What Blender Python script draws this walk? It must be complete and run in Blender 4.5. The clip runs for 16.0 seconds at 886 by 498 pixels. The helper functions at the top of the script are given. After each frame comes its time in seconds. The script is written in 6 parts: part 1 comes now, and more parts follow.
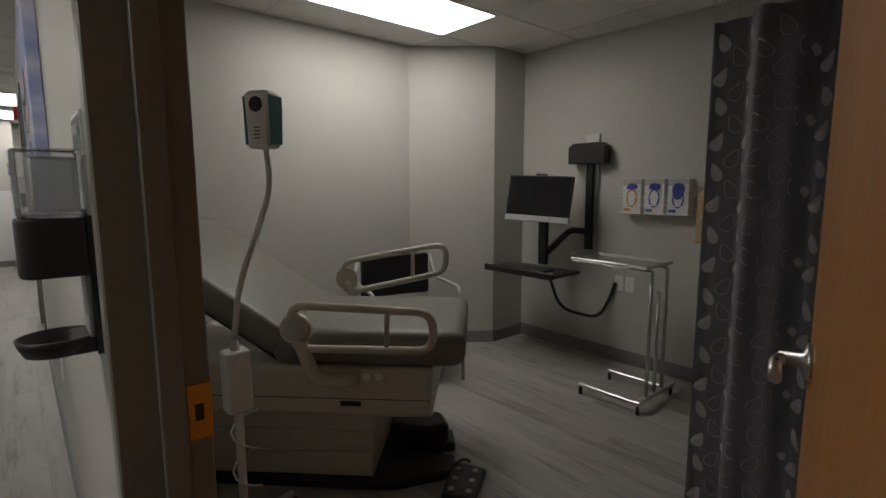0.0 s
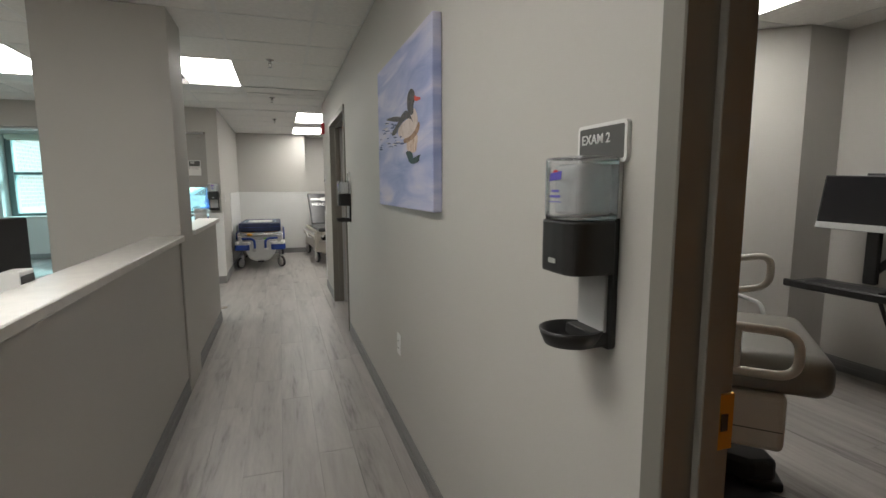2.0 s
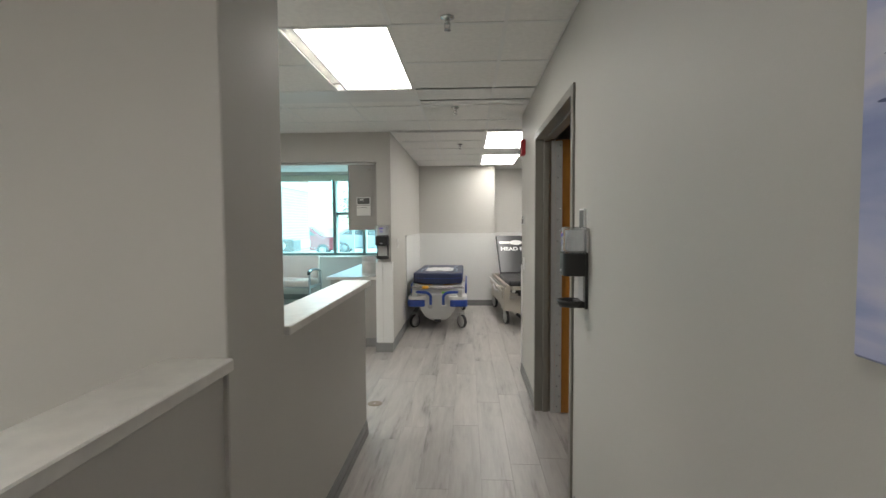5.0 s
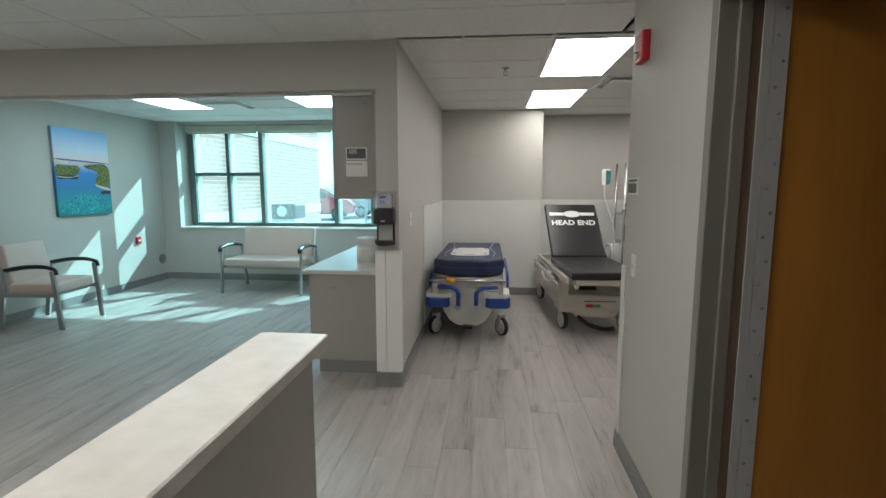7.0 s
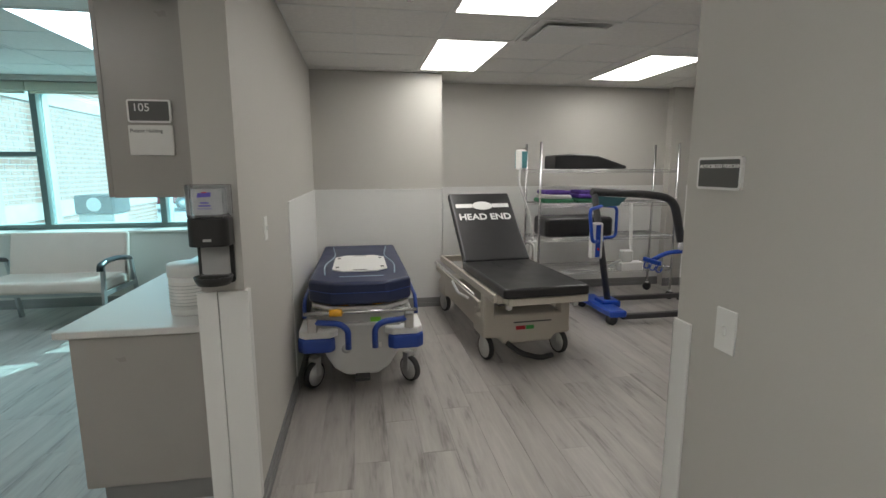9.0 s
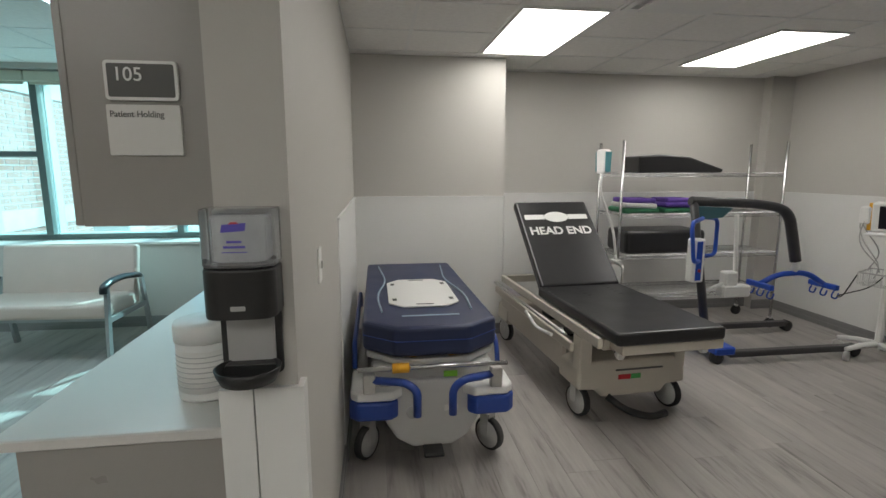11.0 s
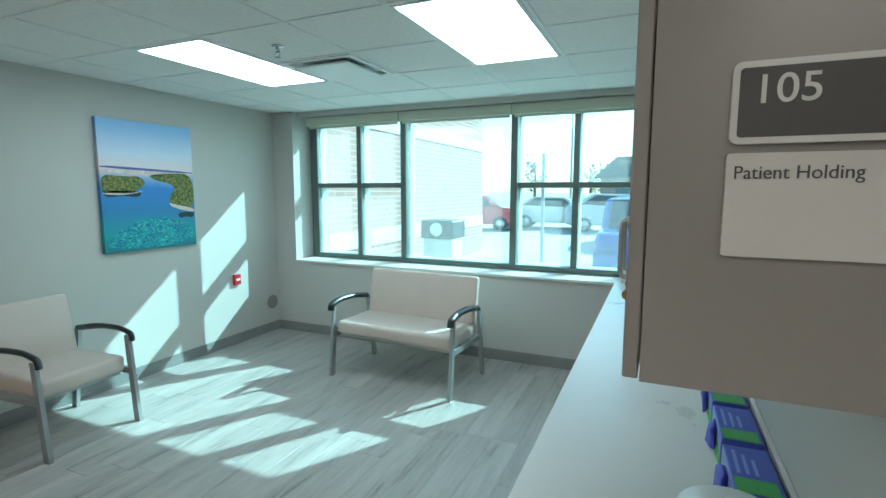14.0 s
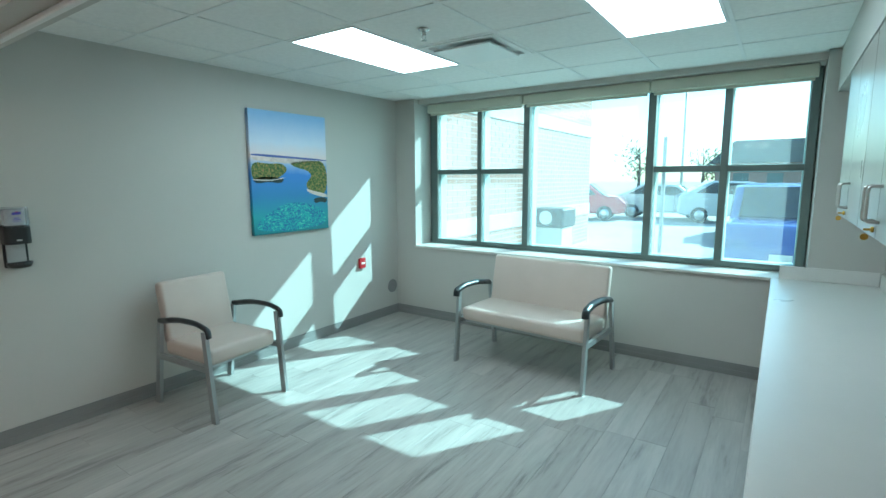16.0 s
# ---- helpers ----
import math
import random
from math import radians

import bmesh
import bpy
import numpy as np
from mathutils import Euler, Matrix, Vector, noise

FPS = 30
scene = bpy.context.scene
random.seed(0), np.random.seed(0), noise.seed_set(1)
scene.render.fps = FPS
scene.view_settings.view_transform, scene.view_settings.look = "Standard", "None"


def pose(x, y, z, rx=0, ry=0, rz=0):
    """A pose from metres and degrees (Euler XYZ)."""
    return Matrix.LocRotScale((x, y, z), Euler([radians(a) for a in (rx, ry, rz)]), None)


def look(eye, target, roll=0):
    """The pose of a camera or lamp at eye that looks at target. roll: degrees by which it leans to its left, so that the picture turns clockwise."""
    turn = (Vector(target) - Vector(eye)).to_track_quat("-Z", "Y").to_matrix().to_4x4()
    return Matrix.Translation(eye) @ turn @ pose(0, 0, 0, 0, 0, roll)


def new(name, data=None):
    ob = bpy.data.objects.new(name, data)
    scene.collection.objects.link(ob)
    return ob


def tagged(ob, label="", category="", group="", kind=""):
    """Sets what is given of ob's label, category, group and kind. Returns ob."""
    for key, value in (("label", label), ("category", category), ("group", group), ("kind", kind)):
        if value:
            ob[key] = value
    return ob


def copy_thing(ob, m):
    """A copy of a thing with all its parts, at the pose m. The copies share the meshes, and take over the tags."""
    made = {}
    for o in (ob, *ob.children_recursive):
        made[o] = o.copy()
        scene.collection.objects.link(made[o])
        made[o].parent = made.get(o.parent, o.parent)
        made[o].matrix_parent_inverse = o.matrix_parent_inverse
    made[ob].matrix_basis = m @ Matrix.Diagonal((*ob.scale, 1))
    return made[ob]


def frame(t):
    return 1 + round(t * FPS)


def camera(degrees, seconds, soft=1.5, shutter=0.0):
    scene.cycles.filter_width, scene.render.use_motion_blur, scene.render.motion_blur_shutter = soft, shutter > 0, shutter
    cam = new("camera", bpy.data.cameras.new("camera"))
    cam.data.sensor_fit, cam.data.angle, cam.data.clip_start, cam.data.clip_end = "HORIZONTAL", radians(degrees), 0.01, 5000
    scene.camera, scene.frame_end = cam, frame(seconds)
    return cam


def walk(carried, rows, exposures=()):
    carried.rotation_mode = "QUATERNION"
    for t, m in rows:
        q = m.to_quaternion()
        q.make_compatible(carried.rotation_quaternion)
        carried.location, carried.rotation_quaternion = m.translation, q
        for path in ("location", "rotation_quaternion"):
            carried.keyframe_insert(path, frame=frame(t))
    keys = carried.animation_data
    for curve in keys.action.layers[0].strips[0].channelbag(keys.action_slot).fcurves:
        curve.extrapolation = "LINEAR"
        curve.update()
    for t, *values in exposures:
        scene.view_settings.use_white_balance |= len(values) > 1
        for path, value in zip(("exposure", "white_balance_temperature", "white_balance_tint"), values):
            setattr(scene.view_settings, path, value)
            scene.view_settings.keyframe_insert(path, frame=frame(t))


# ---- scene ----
# ---- camera and its walk ----
cam = camera(84.2, 16.0)
PATH = [
    (0, (0.395, -0.017, 1.37), (1.695, 1.482, 1.112), -0.2),
    (0.5, (0.248, -0.003, 1.375), (1.472, 1.557, 1.117), 0.1),
    (1, (0.077, 0.035, 1.371), (1.164, 1.693, 1.108), 0.1),
    (1.5, (-0.055, 0.109, 1.359), (0.824, 1.886, 1.096), 0.1),
    (2, (-0.095, 0.273, 1.378), (0.527, 2.158, 1.129), -0.2),
    (2.5, (-0.076, 0.516, 1.4), (0.326, 2.465, 1.205), -0.4),
    (3, (-0.053, 0.828, 1.424), (0.232, 2.802, 1.281), -0.2),
    (3.5, (-0.013, 1.182, 1.421), (0.172, 3.17, 1.314), -0.3),
    (4, (0.015, 1.592, 1.437), (0.082, 3.589, 1.34), -0.2),
    (4.5, (-0.013, 2.026, 1.448), (-0.034, 4.023, 1.351), -0.2),
    (5, (-0.029, 2.481, 1.451), (-0.131, 4.476, 1.352), -0.3),
    (5.2, (-0.023, 2.682, 1.455), (-0.166, 4.675, 1.352), -0.3),
    (7.3, (-0.306, 4.775, 1.49), (-0.495, 6.748, 1.22), -0.0),
    (7.5, (-0.345, 4.939, 1.474), (-0.451, 6.917, 1.197), 0.1),
    (8, (-0.4, 5.32, 1.483), (-0.292, 7.294, 1.179), -0.2),
    (8.5, (-0.417, 5.665, 1.495), (-0.127, 7.618, 1.177), -0.3),
    (10.8, (-0.667, 6.835, 1.519), (-0.3, 8.775, 1.202), -0.0),
    (11, (-0.71, 6.875, 1.526), (-0.443, 8.831, 1.21), 0.0),
    (11.5, (-0.825, 7.003, 1.542), (-0.837, 8.977, 1.226), 0.1),
    (12, (-0.937, 7.19, 1.585), (-1.216, 9.145, 1.27), 0.3),
    (12.5, (-1.028, 7.367, 1.631), (-1.543, 9.277, 1.337), -0.4),
    (13, (-1.116, 7.472, 1.646), (-1.787, 9.339, 1.394), -0.2),
    (13.5, (-1.24, 7.496, 1.639), (-1.994, 9.333, 1.399), -0.1),
    (14, (-1.384, 7.492, 1.635), (-2.184, 9.31, 1.396), 0.1),
    (14.5, (-1.516, 7.474, 1.631), (-2.381, 9.262, 1.391), 0.1),
    (15, (-1.599, 7.444, 1.611), (-2.559, 9.182, 1.372), -0.1),
    (15.5, (-1.664, 7.421, 1.597), (-2.716, 9.103, 1.346), -0.1),
    (16, (-1.689, 7.415, 1.602), (-2.811, 9.046, 1.32), -0.2),
]
EXPOSURES = [(0, 0.85), (1.0, 1.1), (2.0, 1.42), (3.0, 1.5), (5.0, 1.65), (7.3, 1.15), (11, 1.12), (13, 1.24), (16, 1.36)]
walk(cam, [(t, look(eye, target, roll)) for t, eye, target, roll in PATH], EXPOSURES)

SKY, SUN = 0.15, 5.0
LAMP, LAMP_COL = 4.2, (1.0, 0.97, 0.92)
LAMP_EXAM = 4.6
LAMP_COOL = (0.72, 1.0, 1.12)

# ---- world, sun and exposure ----
SUN_WAY = Vector((-0.61, -1.0, -0.825)).normalized()
world = bpy.data.worlds.new("sky")
scene.world = world
world.use_nodes = True
_n = world.node_tree.nodes
_sky = _n.new("ShaderNodeTexSky")
_sky.sky_type = 'NISHITA'
_sky.sun_disc = False
_sky.sun_elevation = math.asin(-SUN_WAY.z)
_sky.sun_rotation = math.atan2(-SUN_WAY.x, -SUN_WAY.y)
world.node_tree.links.new(_sky.outputs[0], _n["Background"].inputs[0])
_n["Background"].inputs[1].default_value = SKY
_sd = bpy.data.lights.new("sun", 'SUN')
_sd.energy, _sd.angle, _sd.color = SUN, radians(0.53), (1.0, 0.98, 0.95)
sun = new("sun", _sd)
sun.matrix_world = look((20, 40, 30), Vector((20, 40, 30)) + SUN_WAY)


# ---- materials ----
def mat(name, col, rough=0.5, metal=0.0, var=0.06, scale=6.0, bump=0.0, bscale=120.0, spec=0.5, coat=0.0, island=0.0):
    m = bpy.data.materials.new(name)
    m.use_nodes = True
    nt = m.node_tree
    b = nt.nodes["Principled BSDF"]
    b.inputs["Roughness"].default_value = rough
    b.inputs["Metallic"].default_value = metal
    b.inputs["Specular IOR Level"].default_value = spec
    b.inputs["Coat Weight"].default_value = coat
    tc = nt.nodes.new("ShaderNodeTexCoord")
    n1 = nt.nodes.new("ShaderNodeTexNoise")
    n1.inputs["Scale"].default_value = scale
    n1.inputs["Detail"].default_value = 5
    nt.links.new(tc.outputs["Object"], n1.inputs["Vector"])
    ramp = nt.nodes.new("ShaderNodeMapRange")
    ramp.inputs["From Min"].default_value, ramp.inputs["From Max"].default_value = 0.3, 0.7
    ramp.inputs["To Min"].default_value, ramp.inputs["To Max"].default_value = 1 - var, 1 + var
    nt.links.new(n1.outputs["Fac"], ramp.inputs["Value"])
    mul = nt.nodes.new("ShaderNodeVectorMath")
    mul.operation = 'SCALE'
    mul.inputs[0].default_value = col[:3]
    nt.links.new(ramp.outputs[0], mul.inputs["Scale"])
    nt.links.new(mul.outputs[0], b.inputs["Base Color"])
    if var > 0:
        r2 = nt.nodes.new("ShaderNodeMapRange")
        r2.inputs["To Min"].default_value, r2.inputs["To Max"].default_value = max(0.02, rough - 0.08), min(1, rough + 0.08)
        nt.links.new(n1.outputs["Fac"], r2.inputs["Value"])
        nt.links.new(r2.outputs[0], b.inputs["Roughness"])
    if bump:
        n2 = nt.nodes.new("ShaderNodeTexNoise")
        n2.inputs["Scale"].default_value = bscale
        n2.inputs["Detail"].default_value = 3
        nt.links.new(tc.outputs["Object"], n2.inputs["Vector"])
        bp = nt.nodes.new("ShaderNodeBump")
        bp.inputs["Strength"].default_value = bump
        bp.inputs["Distance"].default_value = 0.002
        nt.links.new(n2.outputs["Fac"], bp.inputs["Height"])
        nt.links.new(bp.outputs[0], b.inputs["Normal"])
    return m


def emit(name, col, strength):
    m = bpy.data.materials.new(name)
    m.use_nodes = True
    b = m.node_tree.nodes["Principled BSDF"]
    b.inputs["Base Color"].default_value = (0.8, 0.8, 0.8, 1)
    b.inputs["Emission Color"].default_value = (*col, 1)
    b.inputs["Emission Strength"].default_value = strength
    return m


def plank_mat(name, light, dark, along, wood=False):
    """Streaky board surface; along: the axis the grain runs on."""
    m = bpy.data.materials.new(name)
    m.use_nodes = True
    nt = m.node_tree
    b = nt.nodes["Principled BSDF"]
    geo = nt.nodes.new("ShaderNodeNewGeometry")
    info = nt.nodes.new("ShaderNodeObjectInfo")
    add = nt.nodes.new("ShaderNodeMath")
    add.operation = 'ADD'
    nt.links.new(geo.outputs["Random Per Island"], add.inputs[0])
    nt.links.new(info.outputs["Random"], add.inputs[1])
    off = nt.nodes.new("ShaderNodeVectorMath")
    off.operation = 'SCALE'
    off.inputs[0].default_value = (7.3, 11.1, 5.7)
    nt.links.new(add.outputs[0], off.inputs["Scale"])
    tc = nt.nodes.new("ShaderNodeTexCoord")
    pos = nt.nodes.new("ShaderNodeVectorMath")
    nt.links.new(geo.outputs["Position"], pos.inputs[0])
    nt.links.new(off.outputs[0], pos.inputs[1])
    sc = nt.nodes.new("ShaderNodeMapping")
    s = [9.0, 9.0, 9.0]
    s[along] = 0.9
    sc.inputs["Scale"].default_value = s
    nt.links.new(pos.outputs[0], sc.inputs["Vector"])
    big = nt.nodes.new("ShaderNodeTexNoise")
    big.inputs["Scale"].default_value, big.inputs["Detail"].default_value, big.inputs["Roughness"].default_value = 1.1, 8, 0.62
    big.inputs["Distortion"].default_value = 0.5
    nt.links.new(sc.outputs[0], big.inputs["Vector"])
    fine = nt.nodes.new("ShaderNodeTexNoise")
    fine.inputs["Scale"].default_value, fine.inputs["Detail"].default_value = 7.0, 4
    nt.links.new(sc.outputs[0], fine.inputs["Vector"])
    mixf = nt.nodes.new("ShaderNodeMath")
    mixf.operation = 'MULTIPLY_ADD'
    mixf.inputs[1].default_value = 0.35
    nt.links.new(fine.outputs["Fac"], mixf.inputs[0])
    nt.links.new(big.outputs["Fac"], mixf.inputs[2])
    cr = nt.nodes.new("ShaderNodeValToRGB")
    cr.color_ramp.elements[0].position, cr.color_ramp.elements[0].color = (0.42, (*dark, 1))
    cr.color_ramp.elements[1].position, cr.color_ramp.elements[1].color = (0.82, (*light, 1))
    mid = cr.color_ramp.elements.new(0.6)
    mid.color = (*[0.3 * d + 0.7 * l for d, l in zip(dark, light)], 1)
    nt.links.new(mixf.outputs[0], cr.inputs[0])
    tone = nt.nodes.new("ShaderNodeMapRange")
    tone.inputs["From Max"].default_value = 2.0
    tone.inputs["To Min"].default_value, tone.inputs["To Max"].default_value = 0.86, 1.12
    nt.links.new(add.outputs[0], tone.inputs["Value"])
    mul = nt.nodes.new("ShaderNodeVectorMath")
    mul.operation = 'SCALE'
    nt.links.new(cr.outputs[0], mul.inputs[0])
    nt.links.new(tone.outputs[0], mul.inputs["Scale"])
    nt.links.new(mul.outputs[0], b.inputs["Base Color"])
    b.inputs["Roughness"].default_value = 0.38 if not wood else 0.35
    rr = nt.nodes.new("ShaderNodeMapRange")
    rr.inputs["To Min"].default_value, rr.inputs["To Max"].default_value = 0.3, 0.5
    nt.links.new(fine.outputs["Fac"], rr.inputs["Value"])
    nt.links.new(rr.outputs[0], b.inputs["Roughness"])
    bp = nt.nodes.new("ShaderNodeBump")
    bp.inputs["Strength"].default_value, bp.inputs["Distance"].default_value = 0.12, 0.001
    nt.links.new(mixf.outputs[0], bp.inputs["Height"])
    nt.links.new(bp.outputs[0], b.inputs["Normal"])
    return m


def glass_mat(name, tint, rough=0.0, haze=0.0, front_haze=False):
    """Clear sheet; haze: share of pale scatter that puts glare or brightness into the sheet itself."""
    m = bpy.data.materials.new(name)
    m.use_nodes = True
    nt = m.node_tree
    nt.nodes.remove(nt.nodes["Principled BSDF"])
    out = nt.nodes["Material Output"]
    tr = nt.nodes.new("ShaderNodeBsdfTransparent")
    tr.inputs[0].default_value = (*tint, 1)
    gl = nt.nodes.new("ShaderNodeBsdfGlossy")
    gl.inputs["Roughness"].default_value = 0.03 + rough
    fr = nt.nodes.new("ShaderNodeFresnel")
    fr.inputs[0].default_value = 1.45
    mx = nt.nodes.new("ShaderNodeMixShader")
    nt.links.new(fr.outputs[0], mx.inputs[0])
    body = tr
    if haze:
        haze_bsdf = nt.nodes.new("ShaderNodeBsdfDiffuse" if front_haze else "ShaderNodeBsdfTranslucent")
        haze_bsdf.inputs[0].default_value = (*tint, 1)
        nz = nt.nodes.new("ShaderNodeTexNoise")
        nz.inputs["Scale"].default_value, nz.inputs["Detail"].default_value = 3.0, 6
        mr = nt.nodes.new("ShaderNodeMapRange")
        mr.inputs["To Min"].default_value, mr.inputs["To Max"].default_value = haze * 0.8, haze * 1.2
        body = nt.nodes.new("ShaderNodeMixShader")
        nt.links.new(nz.outputs["Fac"], mr.inputs["Value"])
        nt.links.new(mr.outputs[0], body.inputs[0])
        nt.links.new(tr.outputs[0], body.inputs[1])
        nt.links.new(haze_bsdf.outputs[0], body.inputs[2])
    nt.links.new(body.outputs[0], mx.inputs[1])
    nt.links.new(gl.outputs[0], mx.inputs[2])
    nt.links.new(mx.outputs[0], out.inputs[0])
    return m


M_WALL = mat("wall_paint", (0.50, 0.485, 0.45), 0.55, var=0.02, scale=1.5, bump=0.10, bscale=180)
M_WHITE = mat("white_panel", (0.72, 0.72, 0.70), 0.4, var=0.02, scale=2, bump=0.05)
M_TILE = mat("ceiling_tile", (0.82, 0.81, 0.78), 0.9, var=0.04, scale=30, bump=0.5, bscale=220)
M_TEE = mat("ceiling_tee", (0.78, 0.78, 0.76), 0.5, var=0.02)
M_BASE = mat("vinyl_base", (0.22, 0.22, 0.215), 0.45, var=0.05, scale=4)
M_FRAME = mat("door_frame_paint", (0.20, 0.19, 0.165), 0.35, var=0.03, scale=3, bump=0.05)
M_OAK = plank_mat("oak_veneer", (0.46, 0.19, 0.035), (0.32, 0.115, 0.018), 2, True)
M_FLOOR = plank_mat("grey_vinyl_plank", (0.405, 0.38, 0.355), (0.155, 0.143, 0.132), 1)
M_CAP = mat("speckled_laminate", (0.66, 0.64, 0.60), 0.35, var=0.08, scale=14, bump=0.03)
M_CAB = mat("grey_laminate", (0.33, 0.315, 0.29), 0.3, var=0.02, scale=2)
M_CTR = mat("white_laminate_top", (0.66, 0.64, 0.61), 0.3, var=0.03, scale=3)
M_STEEL = mat("brushed_steel", (0.62, 0.61, 0.59), 0.3, 1.0, var=0.05, scale=30)
M_CHROME = mat("chrome", (0.62, 0.62, 0.62), 0.24, 1.0, var=0.02, scale=30)
M_BLACK = mat("black_plastic", (0.018, 0.018, 0.018), 0.4, var=0.1, scale=20, bump=0.05)
M_RUBBER = mat("dark_rubber", (0.03, 0.03, 0.03), 0.7, var=0.1, scale=20)
M_WPLAS = mat("white_plastic", (0.75, 0.75, 0.73), 0.35, var=0.02, scale=8)
M_GPLAS = mat("grey_plastic", (0.42, 0.42, 0.41), 0.4, var=0.03, scale=8)
M_CREAM = mat("cream_enamel", (0.55, 0.51, 0.44), 0.35, var=0.03, scale=5)
M_LAMP = emit("lamp_diffuser", LAMP_COL, LAMP)
M_LAMP_COOL = emit("cool_lamp_diffuser", LAMP_COOL, LAMP)
M_LAMP_EXAM = emit("exam_lamp_diffuser", LAMP_COL, LAMP_EXAM)
M_WINOUT = mat("outer_frame_aluminium", (0.42, 0.50, 0.48), 0.45, 0.2, var=0.03)
M_WINF = mat("window_frame_paint", (0.13, 0.17, 0.16), 0.4, 0.3, var=0.03)
# haze mixed into the panes imitates the glare over the view outside
M_GLASS = glass_mat("window_glass", (0.46, 0.92, 1.0), 0.0, 0.11)
M_CLEAR = glass_mat("clear_plastic", (0.95, 0.96, 0.96), 0.02)
M_BRICK = mat("brick", (0.42, 0.23, 0.18), 0.85, var=0.12, scale=3, bump=0.1, bscale=60)
M_STONE = mat("pale_stone", (0.6, 0.57, 0.52), 0.8, var=0.08, scale=5)
M_ASPH = mat("pale_concrete_ground", (0.42, 0.41, 0.39), 0.9, var=0.1, scale=0.6)
M_BLIND = mat("roller_blind_fabric", (0.55, 0.56, 0.46), 0.8, var=0.03, bump=0.2, bscale=400)
M_RED = mat("red_plastic", (0.5, 0.02, 0.03), 0.4)
M_PAPER = mat("paper_label", (0.72, 0.71, 0.68), 0.7, var=0.02)
M_DARKSIGN = mat("dark_grey_sign", (0.09, 0.09, 0.085), 0.5, var=0.03)
M_BLUE = mat("blue_coat", (0.02, 0.06, 0.30), 0.35, var=0.06)
M_GOLD = mat("brass", (0.6, 0.36, 0.08), 0.3, 1.0)


# ---- builders ----
def box_into(bm, x0, x1, y0, y1, z0, z1, bev=0.0, seg=1):
    r = bmesh.ops.create_cube(bm, size=1.0, matrix=Matrix.Translation(((x0 + x1) / 2, (y0 + y1) / 2, (z0 + z1) / 2)) @ Matrix.Diagonal((abs(x1 - x0), abs(y1 - y0), abs(z1 - z0), 1)))
    if bev:
        es = list({e for v in r["verts"] for e in v.link_edges})
        bmesh.ops.bevel(bm, geom=es, offset=bev, segments=seg, affect='EDGES', profile=0.5)


def B(x0, x1, y0, y1, z0, z1, bev=0.0, seg=1):
    bm = bmesh.new()
    box_into(bm, x0, x1, y0, y1, z0, z1, bev, seg)
    return bm


def boxes(*bs, bev=0.0):
    bm = bmesh.new()
    for b in bs:
        box_into(bm, *b, bev=bev)
    return bm


def tube_into(bm, pts, r, sides=10, closed=False, flat=1.0):
    """A round bar swept along points; r: radius or one for each point."""
    pts = [Vector(p) for p in pts]
    n = len(pts)
    rings = []
    ref = None
    for i, p in enumerate(pts):
        a = pts[(i - 1) % n] if (closed or i > 0) else p
        b = pts[(i + 1) % n] if (closed or i < n - 1) else p
        d = (b - a).normalized()
        if ref is None:
            ref = d.orthogonal().normalized()
        u = (ref - d * ref.dot(d)).normalized()
        ref = u
        w = d.cross(u)
        rr = r[i] if isinstance(r, (list, tuple)) else r
        rings.append([bm.verts.new(p + rr * (math.cos(2 * math.pi * k / sides) * u + flat * math.sin(2 * math.pi * k / sides) * w)) for k in range(sides)])
    for i in range(n if closed else n - 1):
        A, C = rings[i], rings[(i + 1) % n]
        for k in range(sides):
            bm.faces.new((A[k], A[(k + 1) % sides], C[(k + 1) % sides], C[k])).smooth = True
    if not closed:
        bm.faces.new(rings[0][::-1])
        bm.faces.new(rings[-1])


def tube(pts, r, sides=10, closed=False, flat=1.0):
    bm = bmesh.new()
    tube_into(bm, pts, r, sides, closed, flat)
    return bm


def rounded(pts, rad=0.03, seg=5, closed=False):
    """Points of a path with its corners rounded."""
    pts = [Vector(p) for p in pts]
    n = len(pts)
    out = []
    for i, p in enumerate(pts):
        if not closed and i in (0, n - 1):
            out.append(p)
            continue
        a, b = pts[(i - 1) % n], pts[(i + 1) % n]
        k = min(rad, (a - p).length * 0.48, (b - p).length * 0.48)
        s, e = p + (a - p).normalized() * k, p + (b - p).normalized() * k
        for j in range(seg + 1):
            f = j / seg
            out.append(s * (1 - f) ** 2 + p * 2 * f * (1 - f) + e * f * f)
    return out


def lathe(profile, sides=24, m=None):
    """A turned shape about z from (radius, height) pairs."""
    bm = bmesh.new()
    rings = [[bm.verts.new((r * math.cos(2 * math.pi * k / sides), r * math.sin(2 * math.pi * k / sides), z)) for k in range(sides)] for r, z in profile]
    for A, C in zip(rings, rings[1:]):
        for k in range(sides):
            bm.faces.new((A[k], A[(k + 1) % sides], C[(k + 1) % sides], C[k])).smooth = True
    bm.faces.new(rings[0][::-1])
    bm.faces.new(rings[-1])
    if m is not None:
        bmesh.ops.transform(bm, matrix=m, verts=bm.verts)
    return bm


def prism(outline, z0, z1, bev=0.0, m=None, seg=2):
    """An outline in x, y raised from z0 to z1."""
    bm = bmesh.new()
    a = [bm.verts.new((x, y, z0)) for x, y in outline]
    b = [bm.verts.new((x, y, z1)) for x, y in outline]
    n = len(a)
    bm.faces.new(a[::-1])
    bm.faces.new(b)
    for i in range(n):
        bm.faces.new((a[i], a[(i + 1) % n], b[(i + 1) % n], b[i]))
    bmesh.ops.recalc_face_normals(bm, faces=bm.faces)
    if bev:
        bmesh.ops.bevel(bm, geom=list(bm.edges), offset=bev, segments=seg, affect='EDGES', profile=0.5)
    if m is not None:
        bmesh.ops.transform(bm, matrix=m, verts=bm.verts)
    return bm


